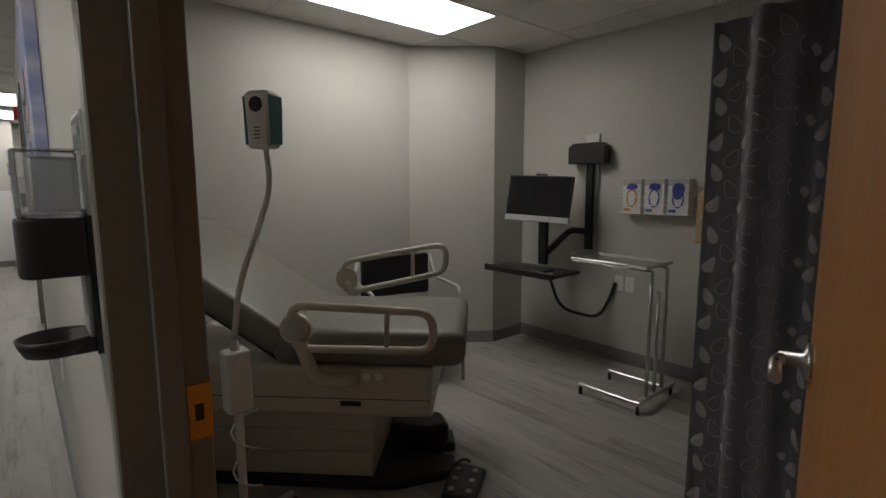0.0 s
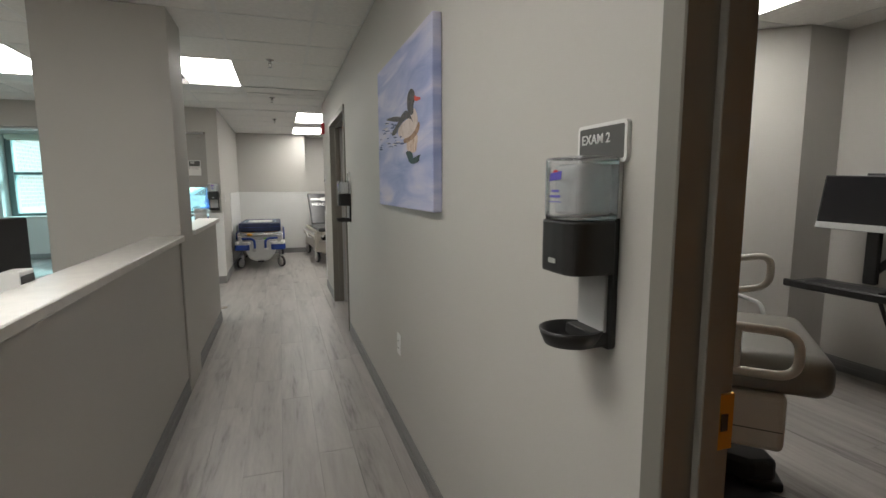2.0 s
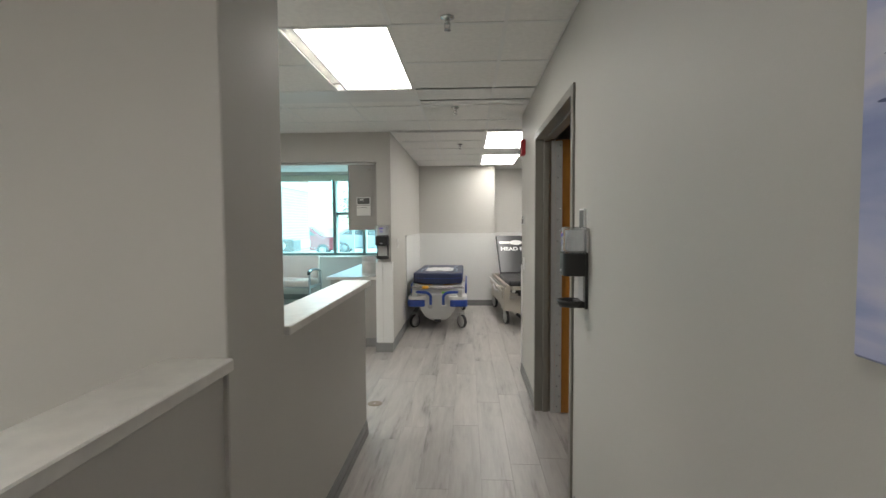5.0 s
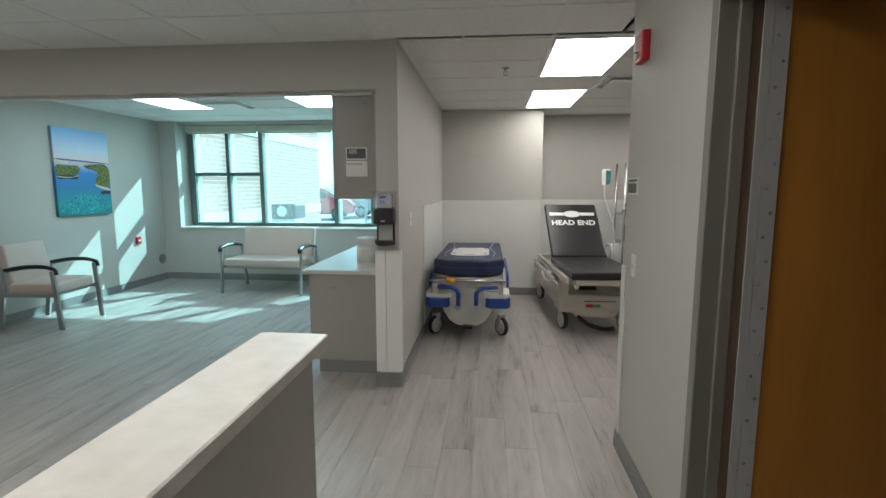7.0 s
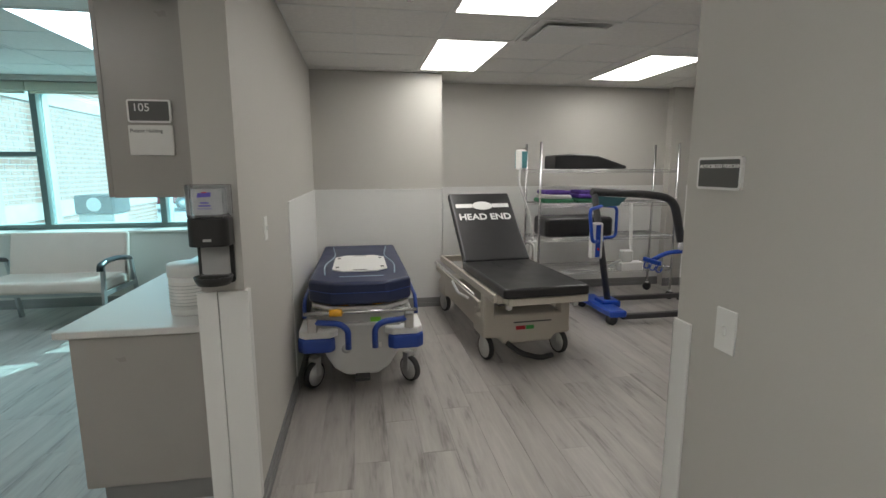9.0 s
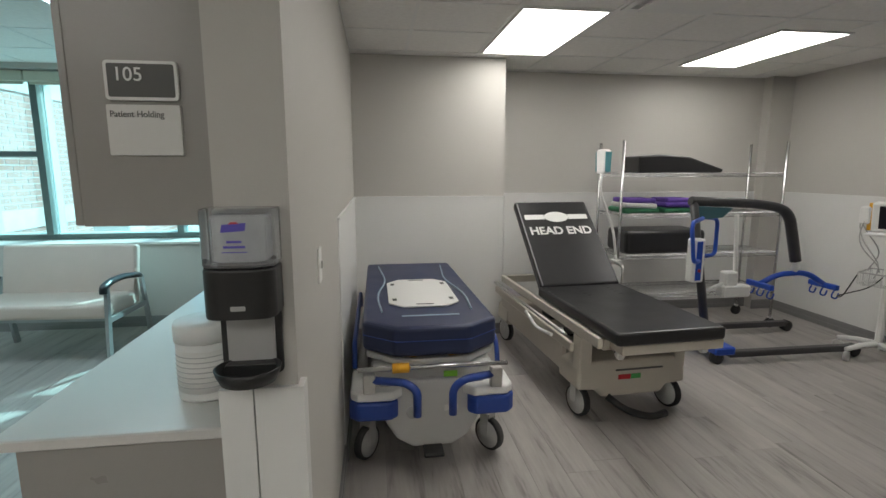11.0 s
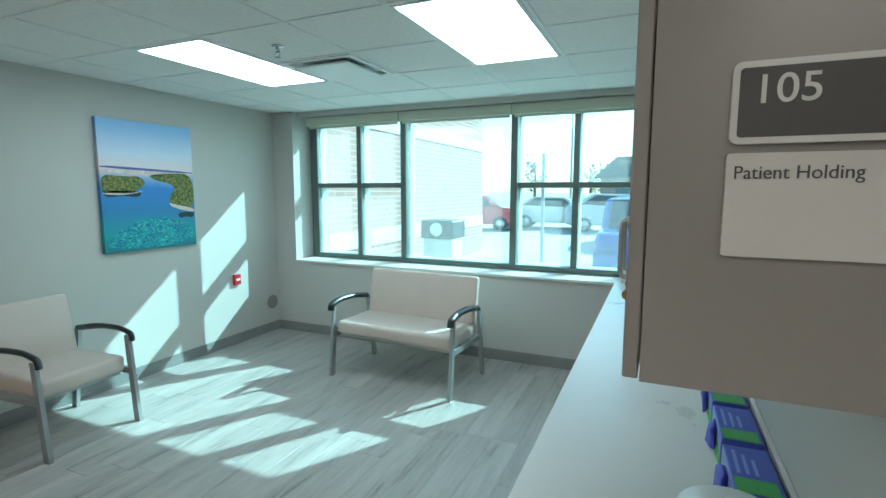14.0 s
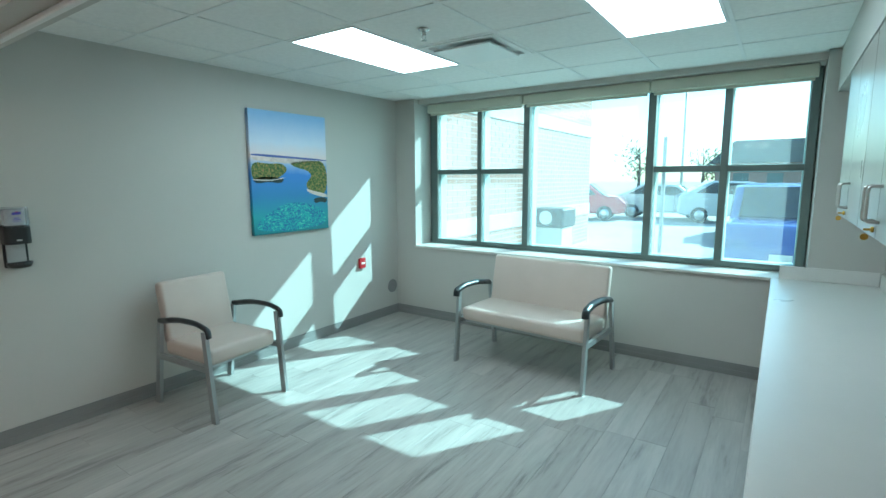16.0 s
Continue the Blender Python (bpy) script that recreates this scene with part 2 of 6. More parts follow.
def mesh_of(name, bm, material, smooth=False):
    bmesh.ops.recalc_face_normals(bm, faces=bm.faces)
    me = bpy.data.meshes.new(name)
    bm.to_mesh(me)
    bm.free()
    me.materials.append(material)
    if smooth:
        for p in me.polygons:
            p.use_smooth = True
    return me


def part(name, bm, material, parent=None, label="", smooth=False):
    ob = new(name, mesh_of(name, bm, material, smooth))
    if parent is not None:
        ob.parent = parent
    if label:
        ob["label"] = label
    return ob


def thing(name, label, category, m=None, group=""):
    ob = new(name)
    ob.empty_display_size = 0.1
    if m is not None:
        ob.matrix_basis = m
    return tagged(ob, label, category, group)


def structure(name, bm, material, label="", category=""):
    ob = part(name, bm, material)
    return tagged(ob, label, category, kind="structure")


def words(text, size, material, m, parent=None, name="lettering", align='CENTER', bold=0.0, squeeze=1.0):
    cu = bpy.data.curves.new(name, 'FONT')
    cu.body, cu.size, cu.extrude, cu.align_x, cu.align_y, cu.offset = text, size, 0.0006, align, 'CENTER', bold
    tmp = bpy.data.objects.new(name + "_curve", cu)
    scene.collection.objects.link(tmp)
    me = bpy.data.meshes.new_from_object(tmp.evaluated_get(bpy.context.evaluated_depsgraph_get()))
    bpy.data.objects.remove(tmp)
    bpy.data.curves.remove(cu)
    me.materials.clear()
    me.materials.append(material)
    me.transform(m @ Matrix.Diagonal((squeeze, 1, 1, 1)))
    ob = new(name, me)
    if parent is not None:
        ob.parent = parent
    return ob


# faces of upright signs: x to the reader's right, y up, z to the reader
def facing(x, y, z, side):
    turn = {'-x': -90, '+x': 90, '-y': 0, '+y': 180}[side]
    return pose(x, y, z, 0, 0, turn) @ pose(0, 0, 0, 90, 0, 0)


# ---- the large structure ----
H = 2.495
W = structure
W("wall_corridor_south_part", B(0.495, 0.615, -2.0, -0.13, 0, H), M_WALL, "warm grey painted corridor wall", "wall")
W("wall_corridor_middle", boxes((0.495, 0.615, 0.93, 4.93, 0, H), (0.495, 0.615, -0.13, 0.93, 2.18, H)), M_WALL, "warm grey painted corridor wall with door openings", "wall")
W("wall_corridor_north_part", boxes((0.495, 0.615, 6.31, 7.28, 0, H), (0.495, 0.615, 4.93, 6.31, 2.14, H)), M_WALL, "warm grey painted corridor wall end", "wall")
W("wall_south_end", B(-5.6, 4.1, -2.12, -2.0, 0, H), M_WALL, "plain grey end wall", "wall")
W("wall_west", B(-5.6, -5.46, -2.0, 12.5, 0, H), M_WALL, "pale grey painted wall of the patient holding bay", "wall")
# exam room
W("wall_exam_north", boxes((0.615, 4.0, 3.32, 3.44, 0, H)), M_WALL, "grey painted exam room wall", "wall")
W("wall_exam_east", B(3.85, 4.0, -2.0, 3.32, 0, H), M_WALL, "grey painted exam room wall behind the wall computer", "wall")
W("wall_exam_chase", prism([(3.47, 2.864), (3.85, 2.864), (3.85, 3.32), (2.918, 3.32)], 0, H), M_WALL, "boxed-in duct corner with a chamfered face", "wall")
# room behind the second door
W("wall_utility_east", B(2.4, 2.5, 3.44, 7.13, 0, H), M_WALL, "plain grey wall of the side room", "wall")
W("wall_storage_south", B(0.615, 3.85, 7.13, 7.28, 0, H), M_WALL, "grey painted storage bay wall", "wall")
W("wall_storage_east", B(3.68, 3.85, 7.24, 11.95, 0, H), M_WALL, "grey painted storage bay wall", "wall")
W("wall_storage_north", boxes((-1.06, 0.445, 11.25, 11.95, 0, H), (0.445, 3.68, 11.8, 11.95, 0, H), (3.42, 3.68, 11.68, 11.8, 0, H)), M_WALL, "grey painted storage bay wall with a stepped pier", "wall")
W("wall_divider", B(-1.06, -0.9, 8.0, 11.25, 0, H), M_WALL, "grey painted dividing wall with a free end", "wall")
W("wall_header", B(-5.46, -1.06, 8.0, 8.16, 2.165, H), M_WALL, "grey painted header beam over the bay opening", "beam")
YW = 11.93
W("wall_window_low", boxes((-5.46, -1.06, YW, 12.42, 0, 0.815)), M_WALL, "grey painted wall below the window", "wall")
W("wall_window_piers", boxes((-5.46, -5.18, YW, 12.42, 0.815, H), (-1.49, -1.06, YW, 12.42, 0.815, H), (-5.18, -1.49, 12.0, 12.42, 2.445, H)), M_WALL, "grey painted piers and head round the window", "wall")
W("half_wall", boxes((-0.87, -0.735, -2.0, 3.84, 0, 1.035), (-0.87, -0.735, 4.28, 5.79, 0, 1.035)), M_WALL, "grey painted half-height wall beside the corridor", "half wall")
W("column", B(-1.44, -0.72, 3.84, 4.28, 0, H, 0.004), M_WALL, "wide square painted column rising through the half wall", "column")
W("half_wall_cap", boxes((-0.90, -0.70, -2.0, 3.838, 1.035, 1.072), (-0.90, -0.70, 4.283, 5.83, 1.035, 1.072), bev=0.004), M_CAP, "speckled pale laminate cap on the half wall", "ledge")
W("window_sill", B(-5.178, -1.492, YW - 0.03, 12.41, 0.817, 0.842, 0.004), M_CAP, "pale stone window sill", "sill")

# white wall protection with its top rail
W("wainscot", boxes((-0.9, -0.892, 9.31, 11.25, 0.1, 1.285), (-0.892, 0.445, 11.242, 11.25, 0.1, 1.285), (0.445, 0.453, 11.25, 11.8, 0.1, 1.285),
                    (0.453, 3.42, 11.792, 11.8, 0.1, 1.285), (3.672, 3.68, 7.24, 11.68, 0.1, 1.285)), M_WHITE, "white wall protection panels in the storage bay", "wall panel")
W("wainscot_trim", boxes((-0.9, -0.886, 9.3, 11.25, 1.285, 1.30), (-0.886, 0.46, 11.236, 11.25, 1.285, 1.30), (0.447, 0.467, 11.226, 11.8, 0.1, 1.30),
                         (0.467, 3.42, 11.786, 11.8, 1.285, 1.30), (3.666, 3.68, 7.24, 11.68, 1.285, 1.30)), M_WHITE, "thin white rail on top of the wall panels", "trim")
W("corner_guard", boxes((0.487, 0.495, 7.21, 7.288, 0.103, 1.06), (0.487, 0.56, 7.28, 7.288, 0.103, 1.06), bev=0.002), M_WHITE, "pale protective corner guard on the wall end", "corner guard")
W("end_panel", boxes((-1.075, -1.0, 7.985, 8.0, 0.11, 1.03), (-0.996, -0.885, 7.985, 8.0, 0.11, 1.03), (-0.9, -0.885, 8.0, 8.04, 0.11, 1.03)), M_WHITE, "white protective panel on the wall end", "wall panel")


def skirting(name, runs):
    """Stepped vinyl base along runs: (x0, y0, x1, y1, nx, ny) with the room on the side of n."""
    bm = bmesh.new()
    for x0, y0, x1, y1, nx, ny in runs:
        for t, za, zb in ((0.012, 0.0, 0.045), (0.008, 0.045, 0.09), (0.005, 0.09, 0.102)):
            xs, ys = sorted((x0, x1)), sorted((y0, y1))
            if nx:
                xs = sorted((x0, x0 + nx * t))
            else:
                ys = sorted((y0, y0 + ny * t))
            box_into(bm, xs[0], xs[1], ys[0], ys[1], za, zb)
    return structure(name, bm, M_BASE, "dark grey stepped vinyl skirting", "skirting")


skirting("baseboard_corridor", [(0.495, -2, 0.495, -0.19, -1, 0), (0.495, 0.99, 0.495, 4.88, -1, 0), (0.495, 6.312, 0.495, 7.28, -1, 0), (0.495, 7.28, 3.68, 7.28, 0, 1),
                               (-0.735, -2, -0.735, 5.79, 1, 0), (-0.735, 5.79, -0.87, 5.79, 0, 1), (-0.87, -2, -0.87, 3.84, -1, 0)])
skirting("baseboard_storage", [(-0.9, 8.0, -0.9, 9.31, 1, 0), (-0.892, 9.31, -0.892, 11.24, 1, 0), (-1.08, 7.985, -0.885, 7.985, 0, -1), (-0.892, 11.242, 0.45, 11.242, 0, -1), (0.453, 11.792, 3.42, 11.792, 0, -1), (3.42, 11.68, 3.68, 11.68, 0, -1), (3.672, 7.24, 3.672, 11.68, -1, 0)])
skirting("baseboard_holding", [(-5.46, -2, -5.46, YW, 1, 0), (-5.46, YW, -1.66, YW, 0, -1)])
skirting("baseboard_exam", [(0.615, 3.32, 2.918, 3.32, 0, -1), (3.47, 2.864, 3.85, 2.864, 0, -1), (3.85, -2, 3.85, 2.864, -1, 0), (0.615, 0.99, 0.615, 3.32, 1, 0)])
_bm = bmesh.new()
for _t, _za, _zb in ((0.012, 0.0, 0.045), (0.008, 0.045, 0.09), (0.005, 0.09, 0.102)):
    box_into(_bm, 0, 0.716, -_t, 0, _za, _zb)
bmesh.ops.transform(_bm, matrix=pose(2.918, 3.32, 0, 0, 0, -39.56), verts=_bm.verts)
structure("baseboard_chase", _bm, M_BASE, "dark grey stepped vinyl skirting", "skirting")


def ceiling(name, x0, x1, y0, y1, gx, gy, skip=(), p=0.61):
    """Lay-in tiles in a tee grid; skip: (x0, x1, y0, y1) openings that hold fittings."""
    bm = bmesh.new()
    xs = [x0] + [g for g in (gx + p * k for k in range(-40, 41)) if x0 + 0.03 < g < x1 - 0.03] + [x1]
    ys = [y0] + [g for g in (gy + p * k for k in range(-40, 41)) if y0 + 0.03 < g < y1 - 0.03] + [y1]
    for a, b in zip(xs, xs[1:]):
        for c, d in zip(ys, ys[1:]):
            mx, my = (a + b) / 2, (c + d) / 2
            if any(s[0] < mx < s[1] and s[2] < my < s[3] for s in skip):
                continue
            box_into(bm, a + 0.006, b - 0.006, c + 0.006, d - 0.006, H + 0.004, H + 0.02, 0.003)
    box_into(bm, x0, x1, y0, y1, H + 0.06, H + 0.08)
    tee = bmesh.new()
    for g in xs:
        box_into(tee, g - 0.012, g + 0.012, y0, y1, H, H + 0.006)
    for g in ys:
        for a, b in zip(xs, xs[1:]):
            if not any(s[0] < (a + b) / 2 < s[1] and s[2] + 0.05 < g < s[3] - 0.05 for s in skip):
                box_into(tee, a + 0.012, b - 0.012, g - 0.012, g + 0.012, H, H + 0.006)
    c = structure(name, bm, M_TILE, "white lay-in ceiling tiles in a metal grid", "ceiling")
    structure(name + "_grid", tee, M_TEE, "white metal ceiling tee grid", "ceiling grid")
    return c


ceiling("ceiling_corridor", -5.46, 0.495, -2.0, 6.31, -0.44, 6.31, [(-1.05, -0.44, 5.09, 6.31), (-2.67, -2.06, 5.09, 6.31), (-1.05, -0.44, 0.82, 2.04), (-2.67, -2.06, 0.21, 1.43), (-4.5, -3.89, 5.09, 6.31), (-4.5, -3.89, 0.21, 1.43)])
ceiling("ceiling_passage", -5.46, 0.615, 6.66, 8.0, -0.44, 8.07)
W("ceiling_band", boxes((-5.46, -0.44, 6.31, 6.66, H - 0.002, H + 0.05)), M_WHITE, "smooth white plaster band across the tiled ceiling", "ceiling")
ceiling("ceiling_passage_strip", -0.44, 0.495, 6.31, 6.66, -0.44, 6.31)
ceiling("ceiling_storage", -0.9, 3.68, 8.0, 11.8, -0.44, 8.07, [(0.17, 0.78, 8.07, 9.29), (0.17, 0.78, 9.9, 11.12), (0.78, 1.39, 9.29, 9.9)])
ceiling("ceiling_storage_south", 0.615, 3.68, 7.28, 8.0, -0.44, 8.07)
ceiling("ceiling_holding", -5.46, -1.06, 8.16, YW + 0.07, -3.83, 10.82, [(-4.44, -3.83, 9.6, 10.82), (-2.61, -2.0, 9.6, 10.82), (-3.83, -3.22, 10.21, 10.82)])
ceiling("ceiling_exam", 0.615, 3.85, -2.0, 3.32, 2.96, 2.94, [(1.74, 2.96, 2.33, 2.94)])
W("ceiling_utility", B(0.615, 2.4, 3.44, 7.13, H, H + 0.05), M_TILE, "plain white ceiling", "ceiling")
# added slab, never in view, blocks sky and sun above the ceilings
W("roof_slab", B(-5.6, 4.1, -2.12, 12.32, H + 0.3, H + 0.45), M_STONE, "unseen roof slab that keeps sky light out", "roof")


def troffer(x0, x1, y0, y1, lamp=None):
    t = thing("ceiling_light", "lit white flat recessed ceiling light panel", "ceiling light", pose((x0 + x1) / 2, (y0 + y1) / 2, H), "ceiling light panels")
    hx, hy = (x1 - x0) / 2 - 0.014, (y1 - y0) / 2 - 0.014
    part("frame", boxes((-hx, hx, -hy, -hy + 0.018, -0.004, 0.03), (-hx, hx, hy - 0.018, hy, -0.004, 0.03), (-hx, -hx + 0.018, -hy + 0.018, hy - 0.018, -0.004, 0.03), (hx - 0.018, hx, -hy + 0.018, hy - 0.018, -0.004, 0.03)), M_TEE, t)
    part("diffuser", B(-hx + 0.018, hx - 0.018, -hy + 0.018, hy - 0.018, 0.0, 0.02), lamp or M_LAMP, t)
    return t


# unseen panels added for brightness: those at y 0.82 and 0.21, and x -4.5
for q in ((-0.985, -0.425, 5.07, 6.30), (-2.67, -2.06, 5.09, 6.31), (-1.05, -0.44, 0.82, 2.04), (-2.67, -2.06, 0.21, 1.43), (0.17, 0.78, 8.07, 9.29), (0.17, 0.78, 9.9, 11.12),
          (-4.5, -3.89, 5.09, 6.31), (-4.5, -3.89, 0.21, 1.43)):
    troffer(*q)
troffer(-4.44, -3.83, 9.6, 10.82, M_LAMP_COOL)
troffer(-2.61, -2.0, 9.6, 10.82, M_LAMP_COOL)
troffer(2.1, 2.71, 10.12, 11.34).location.z -= 0.004
troffer(1.74, 2.96, 2.33, 2.94, M_LAMP_EXAM)


def air_vent(x0, x1, y0, y1):
    v = thing("ceiling_vent", "white square air diffuser with a flat panel in the ceiling", "air vent", pose((x0 + x1) / 2, (y0 + y1) / 2, H), "ceiling air vents")
    a = (x1 - x0) / 2 - 0.015
    part("frame", boxes((-a, a, -a, -a + 0.04, -0.006, 0.02), (-a, a, a - 0.04, a, -0.006, 0.02), (-a, -a + 0.04, -a + 0.04, a - 0.04, -0.006, 0.02), (a - 0.04, a, -a + 0.04, a - 0.04, -0.006, 0.02)), M_TEE, v)
    part("plaque", prism([(-a + 0.07, -a + 0.07), (a - 0.07, -a + 0.07), (a - 0.07, a - 0.07), (-a + 0.07, a - 0.07)], -0.03, -0.018, 0.004), M_WPLAS, v)
    part("backing", B(-a + 0.02, a - 0.02, -a + 0.02, a - 0.02, 0.02, 0.05), M_WPLAS, v)
    part("hanger", boxes((-0.01, 0.01, -0.01, 0.01, -0.02, 0.03)), M_TEE, v)


air_vent(-3.83, -3.22, 10.21, 10.82)
air_vent(0.78, 1.39, 9.29, 9.9)


def sprinkler(x, y):
    s = thing("sprinkler_head", "chrome pendent fire sprinkler head on the ceiling", "sprinkler", pose(x, y, H), "sprinkler heads")
    part("escutcheon", lathe([(0.035, 0.0), (0.034, -0.006), (0.014, -0.012)], 20), M_CHROME, s)
    part("stem", lathe([(0.011, -0.01), (0.011, -0.032), (0.006, -0.036)], 12), M_CHROME, s)
    part("frame", tube(rounded([(-0.012, 0, -0.03), (-0.014, 0, -0.05), (0, 0, -0.064), (0.014, 0, -0.05), (0.012, 0, -0.03)], 0.008), 0.0025, 6), M_CHROME, s)
    part("deflector", lathe([(0.018, -0.064), (0.018, -0.066)], 12), M_CHROME, s)


for q in ((-3.54, 9.91), (-0.13, 5.0), (-0.13, 8.9), (-3.0, 5.2), (-0.14, 6.9)):
    sprinkler(*q)


# ---- doors ----
def door_frame(name, y0, y1, top, label):
    """A pressed steel frame in the corridor wall, its opening from y0 to y1."""
    f = thing(name, label, "door frame", pose(0, 0, 0))
    f["kind"] = "structure"
    f.name = name
    for n, a, b, s in (("jamb", y0 - 0.05, y0, 1), ("jamb", y1, y1 + 0.05, -1)):
        bm = boxes((0.483, 0.627, a, b, 0, top + 0.05), bev=0.003)
        c = b if s > 0 else a
        box_into(bm, 0.545, 0.585, min(c, c + s * 0.016), max(c, c + s * 0.016), 0, top, 0.002)
        part(n, bm, M_FRAME, f)
    bm = boxes((0.483, 0.627, y0, y1, top, top + 0.05), (0.545, 0.585, y0 + 0.016, y1 - 0.016, top - 0.016, top), bev=0.002)
    part("head", bm, M_FRAME, f)
    return f


fr1 = door_frame("door_frame_1", -0.08, 0.88, 2.13, "taupe painted steel door frame of the exam room")
sp = part("strike_plate", boxes((0.587, 0.626, 0.874, 0.8795, 0.93, 1.03), bev=0.001), M_GOLD, fr1, "brass latch plate")
part("strike_hole", B(0.598, 0.612, 0.872, 0.8735, 0.965, 0.995), M_BLACK, fr1)
fr2 = door_frame("door_frame_2", 4.98, 6.26, 2.09, "taupe painted steel door frame of the side room")


def lever(parent, x, y, z, s=1, d=1):
    """Lever handle on a leaf whose face looks along y (s: side, d: way of the lever)."""
    h = part("handle", lathe([(0.033, 0), (0.033, 0.008), (0.014, 0.014), (0.012, 0.05)], 20, pose(x, y, z, -90 * s, 0, 0)), M_STEEL, parent, "satin steel lever handle")
    part("lever", tube(rounded([(x, y + s * 0.045, z), (x + d * 0.03, y + s * 0.055, z), (x + d * 0.125, y + s * 0.055, z)], 0.02), 0.0105, 10), M_STEEL, h)
    return h


d1 = tagged(new("door_1", mesh_of("door_1", B(0.0, 0.93, 0.0, 0.044, 0.01, 2.12, 0.002), M_OAK)), "honey oak veneer door standing open into the exam room", "door", kind="structure")
d1.matrix_basis = pose(0.635, -0.075, 0, 0, 0, 15)
lever(d1, 0.865, 0.044, 1.05, 1, -1)
part("latch_plate", B(0.9305, 0.932, 0.01, 0.034, 0.98, 1.1), M_STEEL, d1)
d2 = tagged(new("door_2", mesh_of("door_2", B(0.0, 1.16, -0.046, 0.0, 0.01, 2.08, 0.002), M_OAK)), "honey oak veneer door standing open into the side room", "door", kind="structure")
d2.matrix_basis = pose(0.63, 6.25, 0, 0, 0, 0)
lever(d2, 1.03, -0.046, 1.02, -1, -1)
hg = part("continuous_hinge", boxes((-0.004, 0.045, -0.0525, -0.0475, 0.012, 2.07), (-0.035, -0.006, -0.0525, -0.0475, 0.012, 2.07)), M_GPLAS, d2, "full-height steel hinge strip")
for k in range(26):
    part("rivet", lathe([(0.006, 0), (0.004, 0.003)], 8, pose(0.03 if k % 2 else 0.012, -0.0525, 0.06 + 0.079 * k, 90, 0, 0)), M_CHROME, hg)

# ---- window ----
def pane(p, q, z0, z1):
    bm = bmesh.new()
    vs = [bm.verts.new(c) for c in ((p, YF, z0), (q, YF, z0), (q, YF, z1), (p, YF, z1))]
    bm.faces.new(vs)
    me = bpy.data.meshes.new("pane")
    bm.to_mesh(me)
    bm.free()
    me.materials.append(M_GLASS)
    new("pane", me).parent = win


win = tagged(new("window_1"), "wide dark-framed window with sliding and fixed panes", "window", kind="structure")
YF = 12.25
ZB, ZT = 0.845, 2.44


def bar(x0, x1, z0, z1, dy=0.0, d=0.06, name="window_frame"):
    b = part(name, boxes((x0, x1, YF - d / 2 + dy, YF + d / 2 + dy, z0, z1), bev=0.002), M_WINF, win)
    w = 0.008 if x1 - x0 < 0.12 else 0.0
    v = 0.0 if w else 0.004
    part("outer_section", boxes((x0 - w, x1 + w, YF + d / 2 + dy, YF + 0.15, z0 - v, z1 + v), bev=0.003), M_WINOUT, b, "pale outer frame section")


bar(-5.168, -5.07, ZB, ZT)
bar(-1.56, -1.502, ZB, ZT)
bar(-5.07, -1.56, ZB, ZB + 0.05)
bar(-5.07, -1.56, ZT - 0.05, ZT)
for x in (-3.92, -2.70):
    bar(x - 0.032, x + 0.032, ZB + 0.05, ZT - 0.05, -0.01, 0.1, "mullion")
for a, b, c in ((-5.07, -3.952, -4.50), (-2.668, -1.56, -2.11)):
    bar(c - 0.028, c + 0.028, ZB + 0.05, ZT - 0.05, 0, 0.06, "mullion")
    bar(a, c - 0.028, 1.66, 1.71, 0, 0.055, "transom")
    bar(c + 0.028, b, 1.66, 1.71, 0, 0.055, "transom")
    for p, q in ((a, c - 0.028), (c + 0.028, b)):
        for z0, z1 in ((ZB + 0.05, 1.66), (1.71, ZT - 0.05)):
            pane(p, q, z0, z1)
pane(-3.888, -2.732, ZB + 0.05, ZT - 0.05)
for a, b in ((-5.1, -3.915), (-3.905, -2.705), (-2.695, -1.53)):
    rb = thing("roller_blind", "pale green roller blind rolled up in its cassette", "blind", pose((a + b) / 2, 12.11, 2.33), "roller blinds over the window")
    w = (b - a) / 2
    part("cassette", B(-w, w, -0.045, 0.03, 0.015, 0.108, 0.006, 2), M_BLIND, rb)
    part("hem_bar", B(-w + 0.02, w - 0.02, -0.012, 0.0, -0.012, 0.012, 0.003), M_BLIND, rb)

# ---- outside ----
tagged(part("ground", boxes((-150, 150, 12.42, 300, -0.4, -0.25)), M_ASPH), "sunlit pale concrete paving and parking lot", "ground", kind="structure")


# ---- wall fittings ----
def round_rect(w, h, r=0.009, cx=0.0, cy=0.0, n=4):
    """Outline of a rectangle with rounded corners."""
    out = []
    for k, (sx, sy) in enumerate(((1, 1), (-1, 1), (-1, -1), (1, -1))):
        for j in range(n + 1):
            a = math.pi / 2 * (k + j / n)
            out.append((cx + sx * (w / 2 - r) + r * math.cos(a), cy + sy * (h / 2 - r) + r * math.sin(a)))
    return out


def bow(w, d0, d1, n=10):
    """Plan outline of a bow-fronted body: width w, back at d0, front at d1."""
    e = w / 2
    pts = [(-e, d0), (e, d0)]
    for k in range(n + 1):
        a = math.pi * k / n
        c, q = math.cos(a), math.sin(a)
        pts.append((e * math.copysign(abs(c) ** 0.45, c), d0 + (d1 - d0) * (0.45 + 0.55 * q ** 0.6)))
    return pts


def upright(w, d0, d1, y0, y1, bev=0.0, seg=2):
    """Bow-fronted body between heights y0 and y1 of a wall fitting."""
    return prism(bow(w, d0, d1), -y1, -y0, bev, Matrix(((1, 0, 0, 0), (0, 0, -1, 0), (0, 1, 0, 0), (0, 0, 0, 1))), seg)


